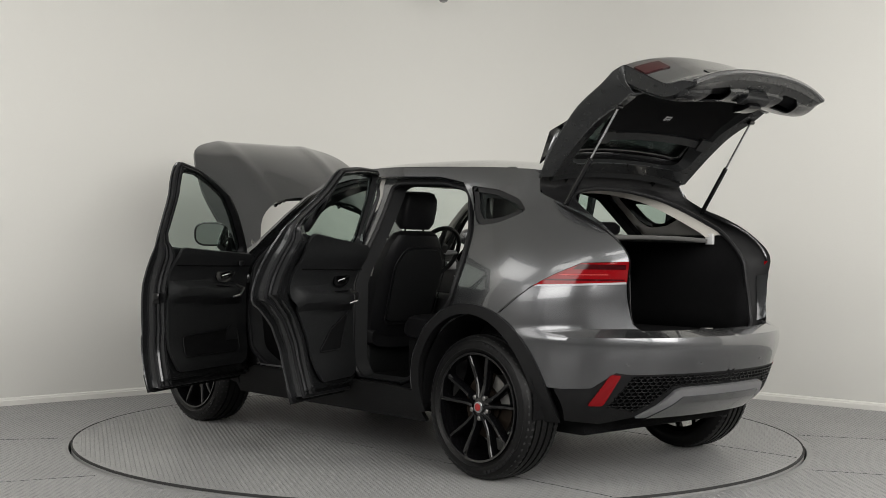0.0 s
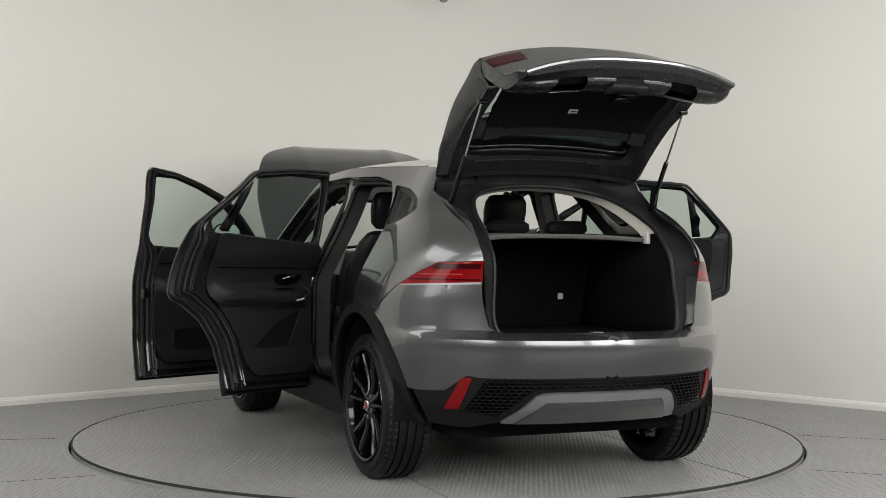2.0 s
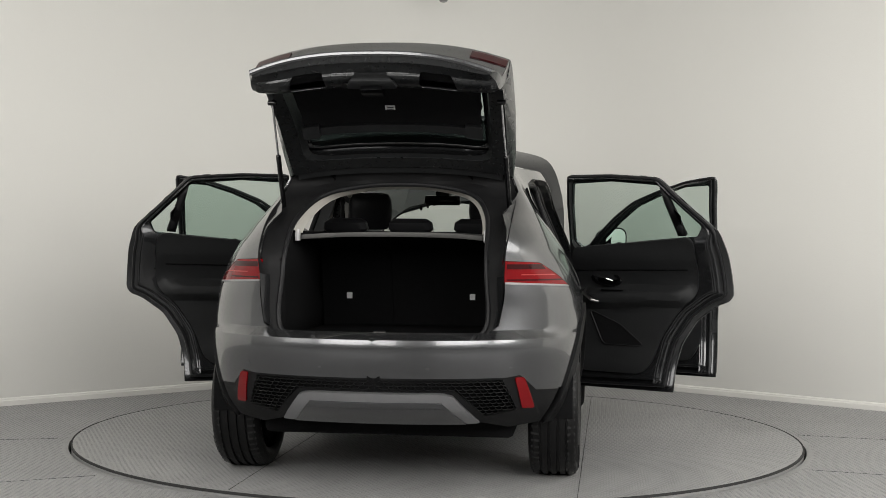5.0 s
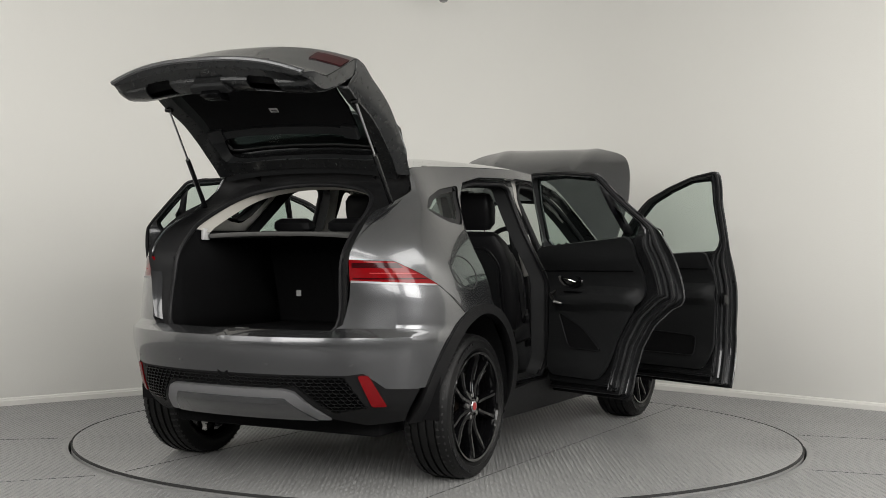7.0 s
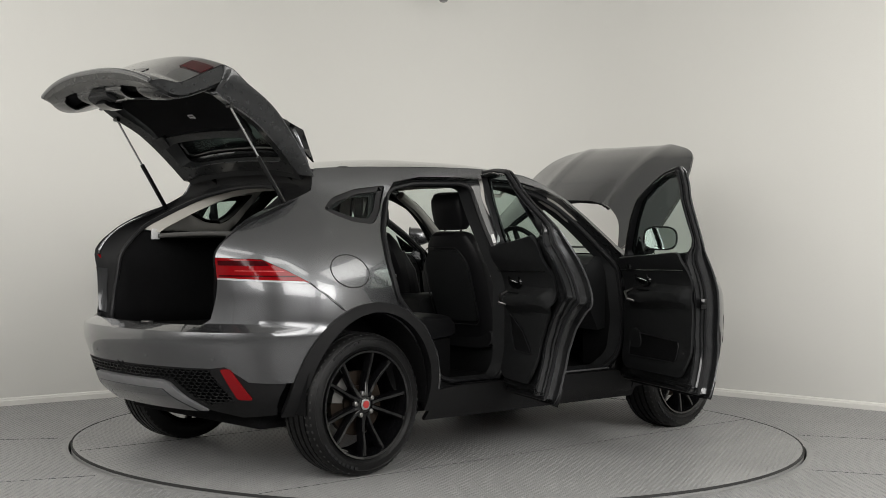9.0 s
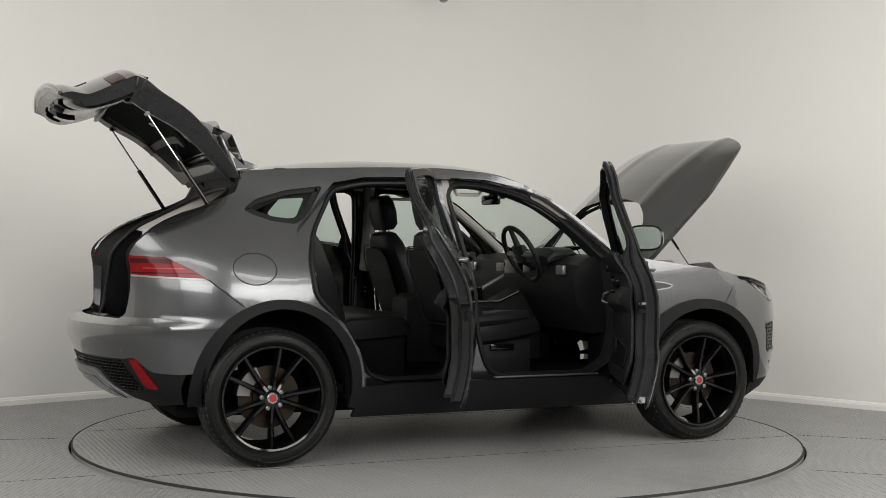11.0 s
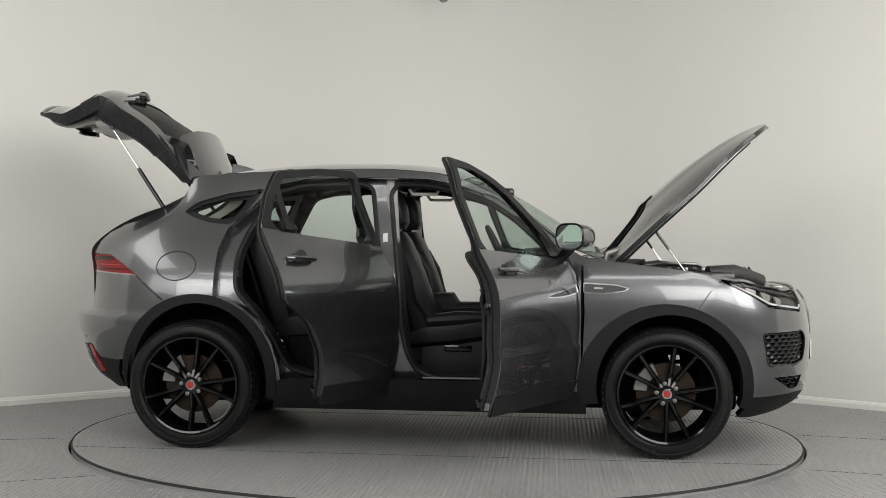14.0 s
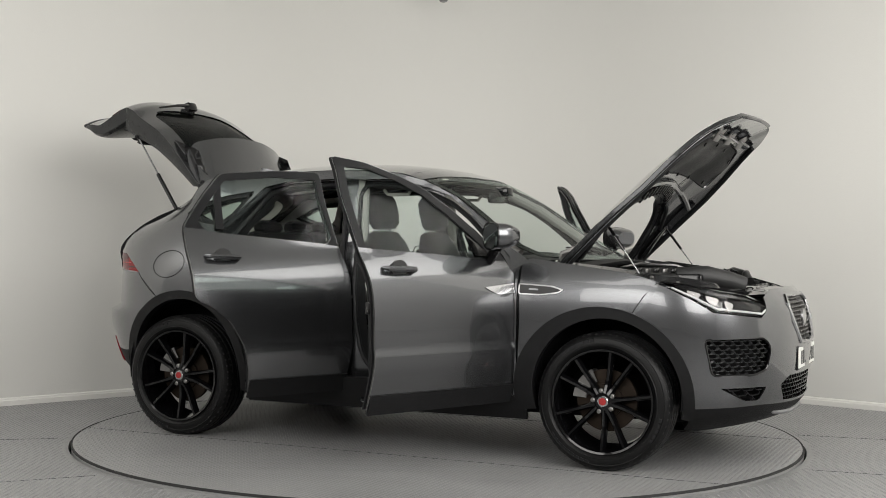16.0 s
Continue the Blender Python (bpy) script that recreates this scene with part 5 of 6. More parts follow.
def build_bonnet():
    hinge = Vector((2.40, 0, 1.10))
    swing = Matrix.Translation(hinge) @ pose(0, 0, 0, 0, -52.5, 0)
    half = [(2.86, 0.0), (2.85, 0.18), (2.80, 0.34), (2.68, 0.48), (2.50, 0.57), (2.36, 0.63), (2.325, 0.70), (2.36, 0.765), (2.68, 0.775), (2.96, 0.76), (3.14, 0.73), (3.30, 0.69), (3.445, 0.62), (3.53, 0.49), (3.58, 0.30), (3.595, 0.0)]
    rim = [(p.x, p.y) for p in smoothed([(x, y, 0) for x, y in half + [(x, -y) for x, y in half[::-1][1:-1]]], 3)]

    def top(x, y, d=0.0):
        return Vector((x, y, bonnet_z(x, y) - d)) - hinge
    b = part("bonnet", panel(rim, top, [], 0.005, 0.05, (0.5, 0, -3)), PAINT, CAR, "raised grey metallic bonnet", m=swing)
    ed = dense(rim, 0.05)
    part("bonnet_edge", loft([[top(x, y, 0.003) for x, y in ed], [top(x, y, 0.022) for x, y in ed], [top(x, y, 0.03) for x, y in inset(ed, 0.03)]]), INNERPAINT, b)
    pad_rim = rounded([(3.02, -0.60), (3.22, -0.57), (3.34, -0.47), (3.37, -0.2), (3.37, 0.2), (3.34, 0.47), (3.22, 0.57), (3.02, 0.60), (3.05, 0.3), (3.06, 0.0), (3.05, -0.3)], 0.05, 4)
    pockets = []
    for y in (-0.44, -0.27, -0.10, 0.10, 0.27, 0.44):
        x = 3.462 - 0.30 * y * y
        pockets.append(rounded([(x - 0.035, y - 0.055), (x + 0.03, y - 0.05), (x + 0.03, y + 0.05), (x - 0.035, y + 0.055)], 0.02, 3))
    for y in (-0.62, 0.62):
        pockets.append(rounded([(2.62, y - 0.07), (2.90, y - 0.05), (2.92, y + 0.05), (2.62, y + 0.07)], 0.03, 3))
    part("bonnet_inner", panel(inset(rim, 0.02), lambda x, y: top(x, y, 0.036), [pad_rim, *pockets], 0.010, 0.04, (0.5, 0, 3)), PAINT, b, "grey painted bonnet inner frame with pressed pockets")
    for hole in (pad_rim, *pockets):
        ring = dense(hole, 0.04)
        part("pocket_wall", loft([[top(x, y, 0.046) for x, y in ring], [top(x, y, 0.014) for x, y in inset(ring, 0.008)]]), PAINT, b)
    part("insulation_pad", panel(inset(pad_rim, 0.006), lambda x, y: top(x, y, 0.030 + 0.014 * math.sin(y * 9) ** 2 + 0.006 * math.sin(x * 30)), [], 0.01, 0.03, (0.5, 0, 3)), ENGINE, b, "black moulded insulation pad")
    for y in (-0.5, -0.25, 0.0, 0.25, 0.5):
        for x in (3.06, 3.33 - 0.3 * y * y):
            part("pad_clip", moved(lathe([(0.013, 0.0), (0.013, -0.006), (0.006, -0.009)], 12, "z"), Matrix.Translation(top(x, y, 0.046))), GLOSSBLK, b)
    part("cross_rib", tube([top(2.86 + 0.13 * (1 - (k / 6) ** 2), k / 6 * 0.64, 0.048) for k in range(-6, 7)], 0.02, 8), PAINT, b)
    part("cowl_seal", tube([top(x, y, 0.052) for x, y in [(2.66, -0.57), (2.80, -0.43), (2.885, -0.2), (2.90, 0.0), (2.885, 0.2), (2.80, 0.43), (2.66, 0.57)]], 0.013, 8), SEAL, b, "black rubber cowl seal")
    for sgn in (1, -1):
        part("edge_seal", tube([top(x, sgn * y, 0.044) for x, y in [(2.40, 0.73), (2.68, 0.735), (2.96, 0.72), (3.14, 0.69), (3.28, 0.64), (3.40, 0.57)]], 0.011, 8), SEAL, b, "black rubber edge seal")
        part("hinge_reinforcement", moved(box(-0.13, 0.13, -0.045, 0.045, -0.02, 0.0, 0.008), Matrix.Translation(top(2.55, sgn * 0.655, 0.040))), GLOSSBLK, b)
    for k in range(-6, 7):
        part("duct_fin", moved(box(-0.045, 0.035, -0.009, 0.009, -0.034, 0.0, 0.004), Matrix.Translation(top(2.955 - 0.0022 * k * k, k * 0.046, 0.036))), GLOSSBLK, b)
    for y in (-0.30, 0.0, 0.30):
        part("bonnet_striker", tube([top(3.41, y - 0.04, 0.04), top(3.41, y - 0.03, 0.095), top(3.41, y + 0.03, 0.095), top(3.41, y + 0.04, 0.04)], 0.006, 8), STEEL, b, "steel bonnet striker")
        part("striker_plate", moved(box(-0.045, 0.045, -0.06, 0.06, -0.012, 0, 0.005), Matrix.Translation(top(3.405, y, 0.044))), STEEL, b)
    for sgn in (1, -1):
        p, q = Vector((2.80, sgn * 0.655, 1.03)), Vector((2.615, sgn * 0.625, 1.285))
        st = part("bonnet_strut", tube([p, p.lerp(q, 0.55)], 0.0042, 8), CHROME, CAR, "silver bonnet gas strut")
        part("strut_body", tube([p.lerp(q, 0.5), q], 0.008, 10), GLOSSBLK, st)
        part("bonnet_hinge", tube([(2.34, sgn * 0.63, 1.04), (2.36, sgn * 0.63, 1.13), (2.44, sgn * 0.63, 1.16), (2.50, sgn * 0.62, 1.22)], [0.02, 0.022, 0.02, 0.015], 8), STEEL, CAR, "steel bonnet hinge")


def build_engine_bay():
    part("bay_tub", loft([[(2.30, -0.70, 1.05), (2.30, 0.70, 1.05), (3.34, 0.56, 0.94), (3.34, -0.56, 0.94)], [(2.34, -0.60, 0.55), (2.34, 0.60, 0.55), (3.28, 0.50, 0.55), (3.28, -0.50, 0.55)]], True, True), CARPET, CAR)
    part("bay_floor_cover", box(2.34, 3.30, -0.58, 0.58, 0.86, 0.95, 0.03), ENGINE, CAR)
    part("engine_cover", panel(rounded([(2.62, -0.26), (3.05, -0.26), (3.05, 0.26), (2.62, 0.26)], 0.06, 4), lambda x, y: (x, y, 1.045 - 0.05 * (abs(y) / 0.26) ** 4 - 0.10 * max(0, x - 2.95) + 0.006 * math.cos(y * 90)), [], 0.08, 0.025, (2.8, 0, 0)), ENGINE, CAR, "black ribbed engine cover")
    part("air_box", box(2.70, 2.98, -0.58, -0.32, 0.94, 1.03, 0.03), ENGINE, CAR, "black air filter box")
    part("air_duct", tube([(2.95, -0.44, 1.01), (3.10, -0.40, 1.015), (3.20, -0.30, 0.99), (3.28, -0.26, 0.965)], [0.055, 0.06, 0.055, 0.05], 14), ENGINE, CAR, "black intake duct")
    for k in range(6):
        part("duct_clip", tube([(3.06 + 0.03 * k, -0.46 + 0.03 * k, 0.98), (3.06 + 0.03 * k, -0.42 + 0.03 * k, 1.055), (3.08 + 0.03 * k, -0.36 + 0.03 * k, 1.04)], 0.006, 6), GLOSSBLK, CAR)
    part("battery_box", box(2.50, 2.80, 0.34, 0.60, 0.92, 1.05, 0.02), ENGINE, CAR)
    part("coolant_tank", box(2.98, 3.14, 0.36, 0.54, 0.92, 1.01, 0.03), LABEL, CAR, "pale coolant tank")
    part("washer_cap", moved(lathe([(0.03, 0), (0.03, 0.02), (0.02, 0.026)], 16, "z"), Matrix.Translation((3.12, 0.56, 0.95))), mat("blue_cap", (0.02, 0.08, 0.3), 0.4), CAR)
    part("slam_panel", panel(rounded([(3.20, -0.56), (3.34, -0.55), (3.44, -0.40), (3.47, 0), (3.44, 0.40), (3.34, 0.55), (3.20, 0.56), (3.24, 0.3), (3.26, 0), (3.24, -0.3)], 0.03, 2), lambda x, y: (x, y, 0.958 - 0.03 * (abs(y) / 0.5) ** 2 - 0.12 * max(0, x - 3.36)), [], 0.02, 0.05, (3, 0, 0)), GLOSSBLK, CAR, "black slam panel cover")
    for y in (-0.42, -0.36, -0.12, 0.0, 0.12, 0.36, 0.42):
        part("slam_bolt", moved(lathe([(0.012, 0), (0.012, 0.008), (0.006, 0.012)], 8, "z"), Matrix.Translation((3.33, y, 0.962 - 0.03 * (abs(y) / 0.5) ** 2))), STEEL, CAR)
    part("radiator_hose", tube([(3.02, 0.28, 1.0), (3.12, 0.24, 1.035), (3.22, 0.10, 1.02), (3.27, -0.04, 0.985)], 0.022, 12), RUBBER, CAR, "black radiator hose")
    for x, y in ((3.12, 0.24), (3.22, 0.10)):
        part("hose_clamp", moved(lathe([(0.0245, -0.006), (0.0245, 0.006)], 18), Matrix.Translation((x, y, 1.034 if y > 0.2 else 1.02)) @ pose(0, 0, 0, 0, 0, 50)), STEEL, CAR)
    part("fuse_box", box(2.88, 3.10, -0.50, -0.34, 0.95, 1.03, 0.015), GLOSSBLK, CAR, "gloss black fuse box lid")
    part("oil_cap", moved(lathe([(0.034, 0), (0.034, 0.016), (0.028, 0.022), (0.012, 0.024)], 20, "z"), Matrix.Translation((2.90, 0.18, 1.045))), GLOSSBLK, CAR)
    part("heat_shield", panel(rounded([(3.02, -0.30), (3.20, -0.28), (3.20, 0.06), (3.02, 0.08)], 0.03, 3), lambda x, y: (x, y, 1.0 + 0.012 * math.sin(x * 40) - 0.05 * (x - 3.02)), [], 0.006, 0.03, (3, 0, 0)), STEEL, CAR, "pressed metal heat shield")
    for k in range(7):
        part("injector_clip", box(2.68 + 0.05 * k, 2.70 + 0.05 * k, -0.30, -0.24, 1.02, 1.052, 0.004), STEEL if k % 2 else GLOSSBLK, CAR)
    for y in (-0.3, 0.3):
        part("bonnet_catch", box(3.34, 3.40, y - 0.025, y + 0.025, 0.92, 0.95, 0.006), STEEL, CAR)
    for sgn in (1, -1):
        part("wing_rail", panel(rounded([(2.30, 0.58), (2.34, 0.74), (2.90, 0.72), (3.22, 0.58), (3.18, 0.50), (2.85, 0.60), (2.45, 0.60)], 0.02, 2), lambda x, y: (x, sgn * y, bonnet_z(x, y) - 0.05), [], 0.02, 0.06, (2.8, 0, 0)), PAINT, CAR, "grey painted wing rail")
        for k in range(5):
            part("rail_bolt", moved(lathe([(0.010, 0), (0.010, 0.008), (0.006, 0.012)], 6, "z"), Matrix.Translation((2.45 + 0.14 * k, sgn * 0.66, bonnet_z(2.45 + 0.14 * k, 0.66) - 0.048))), STEEL, CAR)
        part("strut_top", moved(lathe([(0.09, -0.05), (0.085, 0.0), (0.05, 0.012), (0.025, 0.03)], 24, "z"), Matrix.Translation((2.62, sgn * 0.53, 1.01))), INNERPAINT, CAR)
        part("wiper_arm", tube([(2.33, sgn * 0.1 + 0.25, 1.135), (2.31, sgn * 0.1 - 0.05, 1.165), (2.30, sgn * 0.1 - 0.3, 1.165)], [0.012, 0.008, 0.005], 8), GLOSSBLK, CAR, "black windscreen wiper")
    part("cowl", panel(rounded([(2.24, -0.72), (2.30, -0.76), (2.52, -0.50), (2.62, 0), (2.52, 0.50), (2.30, 0.76), (2.24, 0.72), (2.40, 0.4), (2.44, 0), (2.40, -0.4)], 0.03, 2), lambda x, y: (x, y, 1.10 - 0.05 * (abs(y) / 0.7) ** 2 - 0.03 * (x - 2.4)), [], 0.02, 0.05, (2.4, 0, 0)), CLAD, CAR, "black plastic windscreen cowl")
    part("engine_hose", tube([(2.60, 0.10, 1.06), (2.72, 0.30, 1.07), (2.95, 0.33, 1.04), (3.15, 0.20, 0.99)], 0.016, 8), RUBBER, CAR)
    part("engine_pipe", tube([(2.58, -0.25, 1.05), (2.70, -0.30, 1.075), (2.90, -0.28, 1.07), (3.08, -0.15, 1.0)], 0.011, 8), STEEL, CAR)
    part("wiring_loom", tube([(2.42, 0.50, 1.05), (2.60, 0.58, 1.065), (2.85, 0.52, 1.03), (3.05, 0.55, 0.99), (3.22, 0.48, 0.96)], 0.013, 8), SEAL, CAR)


build_front()
build_bonnet()
build_engine_bay()


# ---- cabin ----
def pad(profile, half, power=3.0, n=16, cy=0.0):
    """A stuffed cushion: rows of (x, z, thickness, width share) swept across y."""
    rings = []
    for x, z, t, nx, nz, w in profile:
        ring = []
        for k in range(n):
            a = k * math.tau / n
            c, s = math.copysign(abs(math.cos(a)) ** (2 / power), math.cos(a)), math.copysign(abs(math.sin(a)) ** (2 / power), math.sin(a))
            ring.append((x + nx * t * s, cy + half * w * c, z + nz * t * s))
        rings.append(ring)
    return loft(rings, True, True)


def build_seat(y):
    nx, nz = 0.97, 0.24
    back = [(1.30, 0.60, 0.06, nx, nz, 0.80), (1.29, 0.66, 0.085, nx, nz, 0.92), (1.255, 0.80, 0.085, nx, nz, 1.0), (1.21, 0.95, 0.08, nx, nz, 1.0), (1.165, 1.08, 0.075, nx, nz, 0.95), (1.13, 1.18, 0.065, nx, nz, 0.80), (1.11, 1.235, 0.05, nx, nz, 0.62), (1.105, 1.25, 0.02, nx, nz, 0.5)]
    b = part("front_seat", pad(back, 0.25, 3.2, 20, y), LEATHER, CAR, "black leather front seat with headrest")
    cushion = [(1.22, 0.62, 0.06, 0.1, 1, 0.9), (1.30, 0.645, 0.085, 0.05, 1, 1.0), (1.50, 0.665, 0.085, -0.08, 1, 1.0), (1.66, 0.69, 0.08, -0.1, 1, 1.0), (1.73, 0.69, 0.06, -0.1, 1, 0.95), (1.755, 0.68, 0.02, 0, 1, 0.85)]
    part("seat_cushion", pad(cushion, 0.26, 3.5, 20, y), LEATHER, b)
    head = [(1.12, 1.265, 0.04, 1, 0.1, 0.75), (1.12, 1.30, 0.06, 1, 0.1, 0.95), (1.105, 1.38, 0.065, 1, 0.1, 1.0), (1.09, 1.44, 0.06, 1, 0.1, 0.96), (1.085, 1.475, 0.04, 1, 0.1, 0.82), (1.085, 1.485, 0.015, 1, 0.1, 0.6)]
    part("headrest", pad(head, 0.135, 3.4, 20, y), LEATHER, b, "black leather headrest")
    for d in (-0.07, 0.07):
        part("headrest_post", tube([(1.125, y + d, 1.20), (1.12, y + d, 1.30)], 0.006, 8), CHROME, b)
    part("seat_back_panel", panel(rounded([(-0.17, 0.72), (0.17, 0.72), (0.18, 1.05), (0.12, 1.14), (-0.12, 1.14), (-0.18, 1.05)], 0.04, 3), lambda a, z: (1.26 - 0.33 * (z - 0.72) - 0.088, y + a, z), [], 0.012, 0.06, (2, 0, 0.8)), TRIM, b, "black seat back pocket")
    seam = rounded([(-0.185, 0.70), (0.185, 0.70), (0.20, 1.06), (0.13, 1.16), (-0.13, 1.16), (-0.20, 1.06)], 0.05, 4)
    part("seat_back_piping", tube([(1.26 - 0.33 * (z - 0.72) - 0.090, y + a, z) for a, z in [*seam, seam[0]]], 0.0035, 6), SEAL, b)
    part("seat_base", box(1.28, 1.70, y - 0.21, y + 0.21, 0.40, 0.62, 0.02), TRIM, b)
    for sgn in (1, -1):
        part("bolster", tube([(1.34, y + sgn * 0.215, 0.74), (1.27, y + sgn * 0.225, 0.86), (1.24, y + sgn * 0.22, 1.0), (1.19, y + sgn * 0.19, 1.12)], [0.035, 0.05, 0.045, 0.03], 10), LEATHER, b)
        part("cushion_bolster", tube([(1.32, y + sgn * 0.225, 0.73), (1.50, y + sgn * 0.23, 0.745), (1.66, y + sgn * 0.225, 0.755)], [0.035, 0.045, 0.03], 10), LEATHER, b)
        part("seat_piping", tube([(1.33, y + sgn * 0.165, 0.735), (1.5, y + sgn * 0.17, 0.752), (1.7, y + sgn * 0.165, 0.765)], 0.004, 6), SHELFMAT, b)
    part("seat_switches", box(1.42, 1.58, y - 0.225 if y < 0 else y + 0.205, y - 0.205 if y < 0 else y + 0.225, 0.55, 0.59, 0.006), GLOSSBLK, b)


def build_cabin():
    for y in (0.37, -0.37):
        build_seat(y)
    nx, nz = 0.95, 0.3
    for y, h in ((0.36, 0.26), (-0.26, 0.36)):
        back = [(0.46, 0.66, 0.06, nx, nz, 0.95), (0.45, 0.74, 0.08, nx, nz, 1.0), (0.39, 0.95, 0.08, nx, nz, 1.0), (0.32, 1.15, 0.07, nx, nz, 1.0), (0.295, 1.22, 0.05, nx, nz, 0.96), (0.29, 1.24, 0.02, nx, nz, 0.9)]
        part("rear_seat_back", pad(back, h, 5, 20, y), LEATHER, CAR, "black leather rear seat back")
        part("seat_back_carpet", panel([(y - h + 0.001, 0.73), (y + h - 0.001, 0.73), (y + h - 0.001, 1.22), (y - h + 0.001, 1.22)], lambda a, z: (0.372 - 0.33 * (z - 0.73) - 0.012, a, z), [], 0.012, 0.1, (2, 0, 1)), CARPET, CAR)
    part("seat_split_cover", panel([(-0.62, 0.70), (0.62, 0.70), (0.62, 1.22), (-0.62, 1.22)], lambda a, z: (0.40 - 0.33 * (z - 0.73), a, z), [], 0.012, 0.2, (2, 0, 1)), CARPET, CAR)
    cushion = [(0.44, 0.66, 0.06, 0, 1, 0.95), (0.52, 0.69, 0.075, 0, 1, 1.0), (0.70, 0.70, 0.075, -0.1, 1, 1.0), (0.84, 0.71, 0.07, -0.1, 1, 1.0), (0.89, 0.70, 0.04, -0.1, 1, 0.97)]
    part("rear_bench", pad(cushion, 0.66, 8, 28), LEATHER, CAR, "black leather rear bench")
    part("bench_base", box(0.50, 0.86, -0.64, 0.64, 0.42, 0.65, 0.02), CARPET, CAR)
    for y in (0.36, -0.36, 0.0):
        part("rear_headrest", pad([(0.29, 1.235, 0.04, 1, 0.1, 0.8), (0.285, 1.26, 0.055, 1, 0.1, 1), (0.275, 1.295, 0.05, 1, 0.1, 0.95), (0.27, 1.315, 0.02, 1, 0.1, 0.7)], 0.125, 3.5, 16, y), LEATHER, CAR, "low black leather rear headrest")
    part("cabin_floor", box(0.40, 2.30, -0.78, 0.78, 0.36, 0.41, 0.01), CARPET, CAR, "black carpeted cabin floor")
    part("transmission_tunnel", box(0.9, 2.1, -0.12, 0.12, 0.40, 0.62, 0.04), CARPET, CAR)
    part("centre_console", loft([[(x, s * w, z) for s, w, z in ((-1, 0.13, 0.45), (-1, 0.125, h), (-1, 0.10, h + 0.02), (1, 0.10, h + 0.02), (1, 0.125, h), (1, 0.13, 0.45))] for x, h in ((1.08, 0.82), (1.12, 0.845), (1.42, 0.85), (1.46, 0.79), (1.72, 0.79), (1.90, 0.88), (2.0, 0.95))], True, True), TRIM, CAR, "black centre console")
    part("console_top", box(1.48, 1.72, -0.095, 0.095, 0.808, 0.814, 0.002, 1), GLOSSBLK, CAR)
    part("console_edge", tube([(1.46, -0.105, 0.815), (1.72, -0.105, 0.815), (1.92, -0.11, 0.905)], 0.006, 6), CHROME, CAR)
    part("console_grip", tube([(1.62, 0.11, 0.82), (1.72, 0.12, 0.90), (1.88, 0.12, 0.98)], 0.014, 8), SATIN, CAR)
    part("gear_selector", tube([(1.62, -0.03, 0.81), (1.62, -0.03, 0.86), (1.61, -0.03, 0.90)], [0.018, 0.015, 0.024], 10), GLOSSBLK, CAR)
    dash = [(1.88, 0.86, 0.10), (1.86, 0.98, 0.12), (1.89, 1.07, 0.12), (1.95, 1.115, 0.1), (2.10, 1.125, 0.1), (2.26, 1.10, 0.1), (2.22, 0.70, 0.1), (2.0, 0.66, 0.1)]
    part("dashboard", loft([[(x + 0.06 * abs(y) ** 2, y, z - 0.03 * abs(y) ** 3) for x, z, _ in dash] for y in [k / 8 * 0.74 for k in range(-8, 9)]], True, True), TRIM, CAR, "black soft dashboard")
    part("instrument_hood", pad([(1.84, 1.08, 0.03, 0, 1, 0.9), (1.88, 1.11, 0.05, 0, 1, 1), (2.0, 1.125, 0.04, 0, 1, 1), (2.05, 1.12, 0.015, 0, 1, 0.8)], 0.17, 3, 18, -0.37), TRIM, CAR)
    part("centre_screen", box(1.865, 1.88, -0.13, 0.13, 0.97, 1.08, 0.006), GLOSSBLK, CAR, "dark touch screen")
    for y in (-0.62, -0.19, 0.19, 0.62):
        part("air_vent", box(1.862, 1.885, y - 0.045, y + 0.045, 1.0, 1.055, 0.006), SATIN, CAR)
    # steering wheel on the right
    tilt = Matrix.Translation((1.735, -0.37, 1.12)) @ pose(0, 0, 0, 0, 63, 0)
    r = 0.18
    w = part("steering_wheel", tube([(r * math.cos(k * math.tau / 36), r * math.sin(k * math.tau / 36), 0) for k in range(37)], 0.0155, 10), LEATHER, CAR, "black leather steering wheel", m=tilt)
    part("wheel_boss", box(-0.06, 0.06, -0.075, 0.075, -0.02, 0.025, 0.02), TRIM, w)
    for a in (0, 90, 180):
        part("wheel_spoke", tube([(0.04 * math.cos(radians(a + 90)), 0.04 * math.sin(radians(a + 90)), 0), (0.175 * math.cos(radians(a + 90)), 0.175 * math.sin(radians(a + 90)), 0)], [0.022, 0.014], 8), SATIN if a != 90 else TRIM, w)
    part("steering_column", tube([(1.75, -0.37, 1.11), (1.95, -0.37, 1.02)], 0.05, 12), TRIM, CAR)
    for y in (-0.45, -0.29):
        part("column_stalk", tube([(1.80, -0.37, 1.09), (1.79, y - 0.02 * (1 if y > -0.37 else -1), 1.10)], 0.008, 8), GLOSSBLK, CAR)
    part("rear_view_mirror", box(1.69, 1.72, -0.12, 0.12, 1.43, 1.495, 0.014), GLOSSBLK, CAR, "black rear view mirror")
    part("mirror_mount", box(1.71, 1.80, -0.05, 0.05, 1.47, 1.53, 0.015), GLOSSBLK, CAR)
    for y in (-0.36, 0.36):
        part("sun_visor", box(1.42, 1.60, y - 0.18, y + 0.18, 1.545, 1.56, 0.006), LINER, CAR, "pale folded sun visor")
        part("grab_handle", tube([(1.2, y * 1.5, 1.50), (1.22, y * 1.47, 1.47), (1.36, y * 1.47, 1.47), (1.38, y * 1.5, 1.50)], 0.010, 8), LINER, CAR)
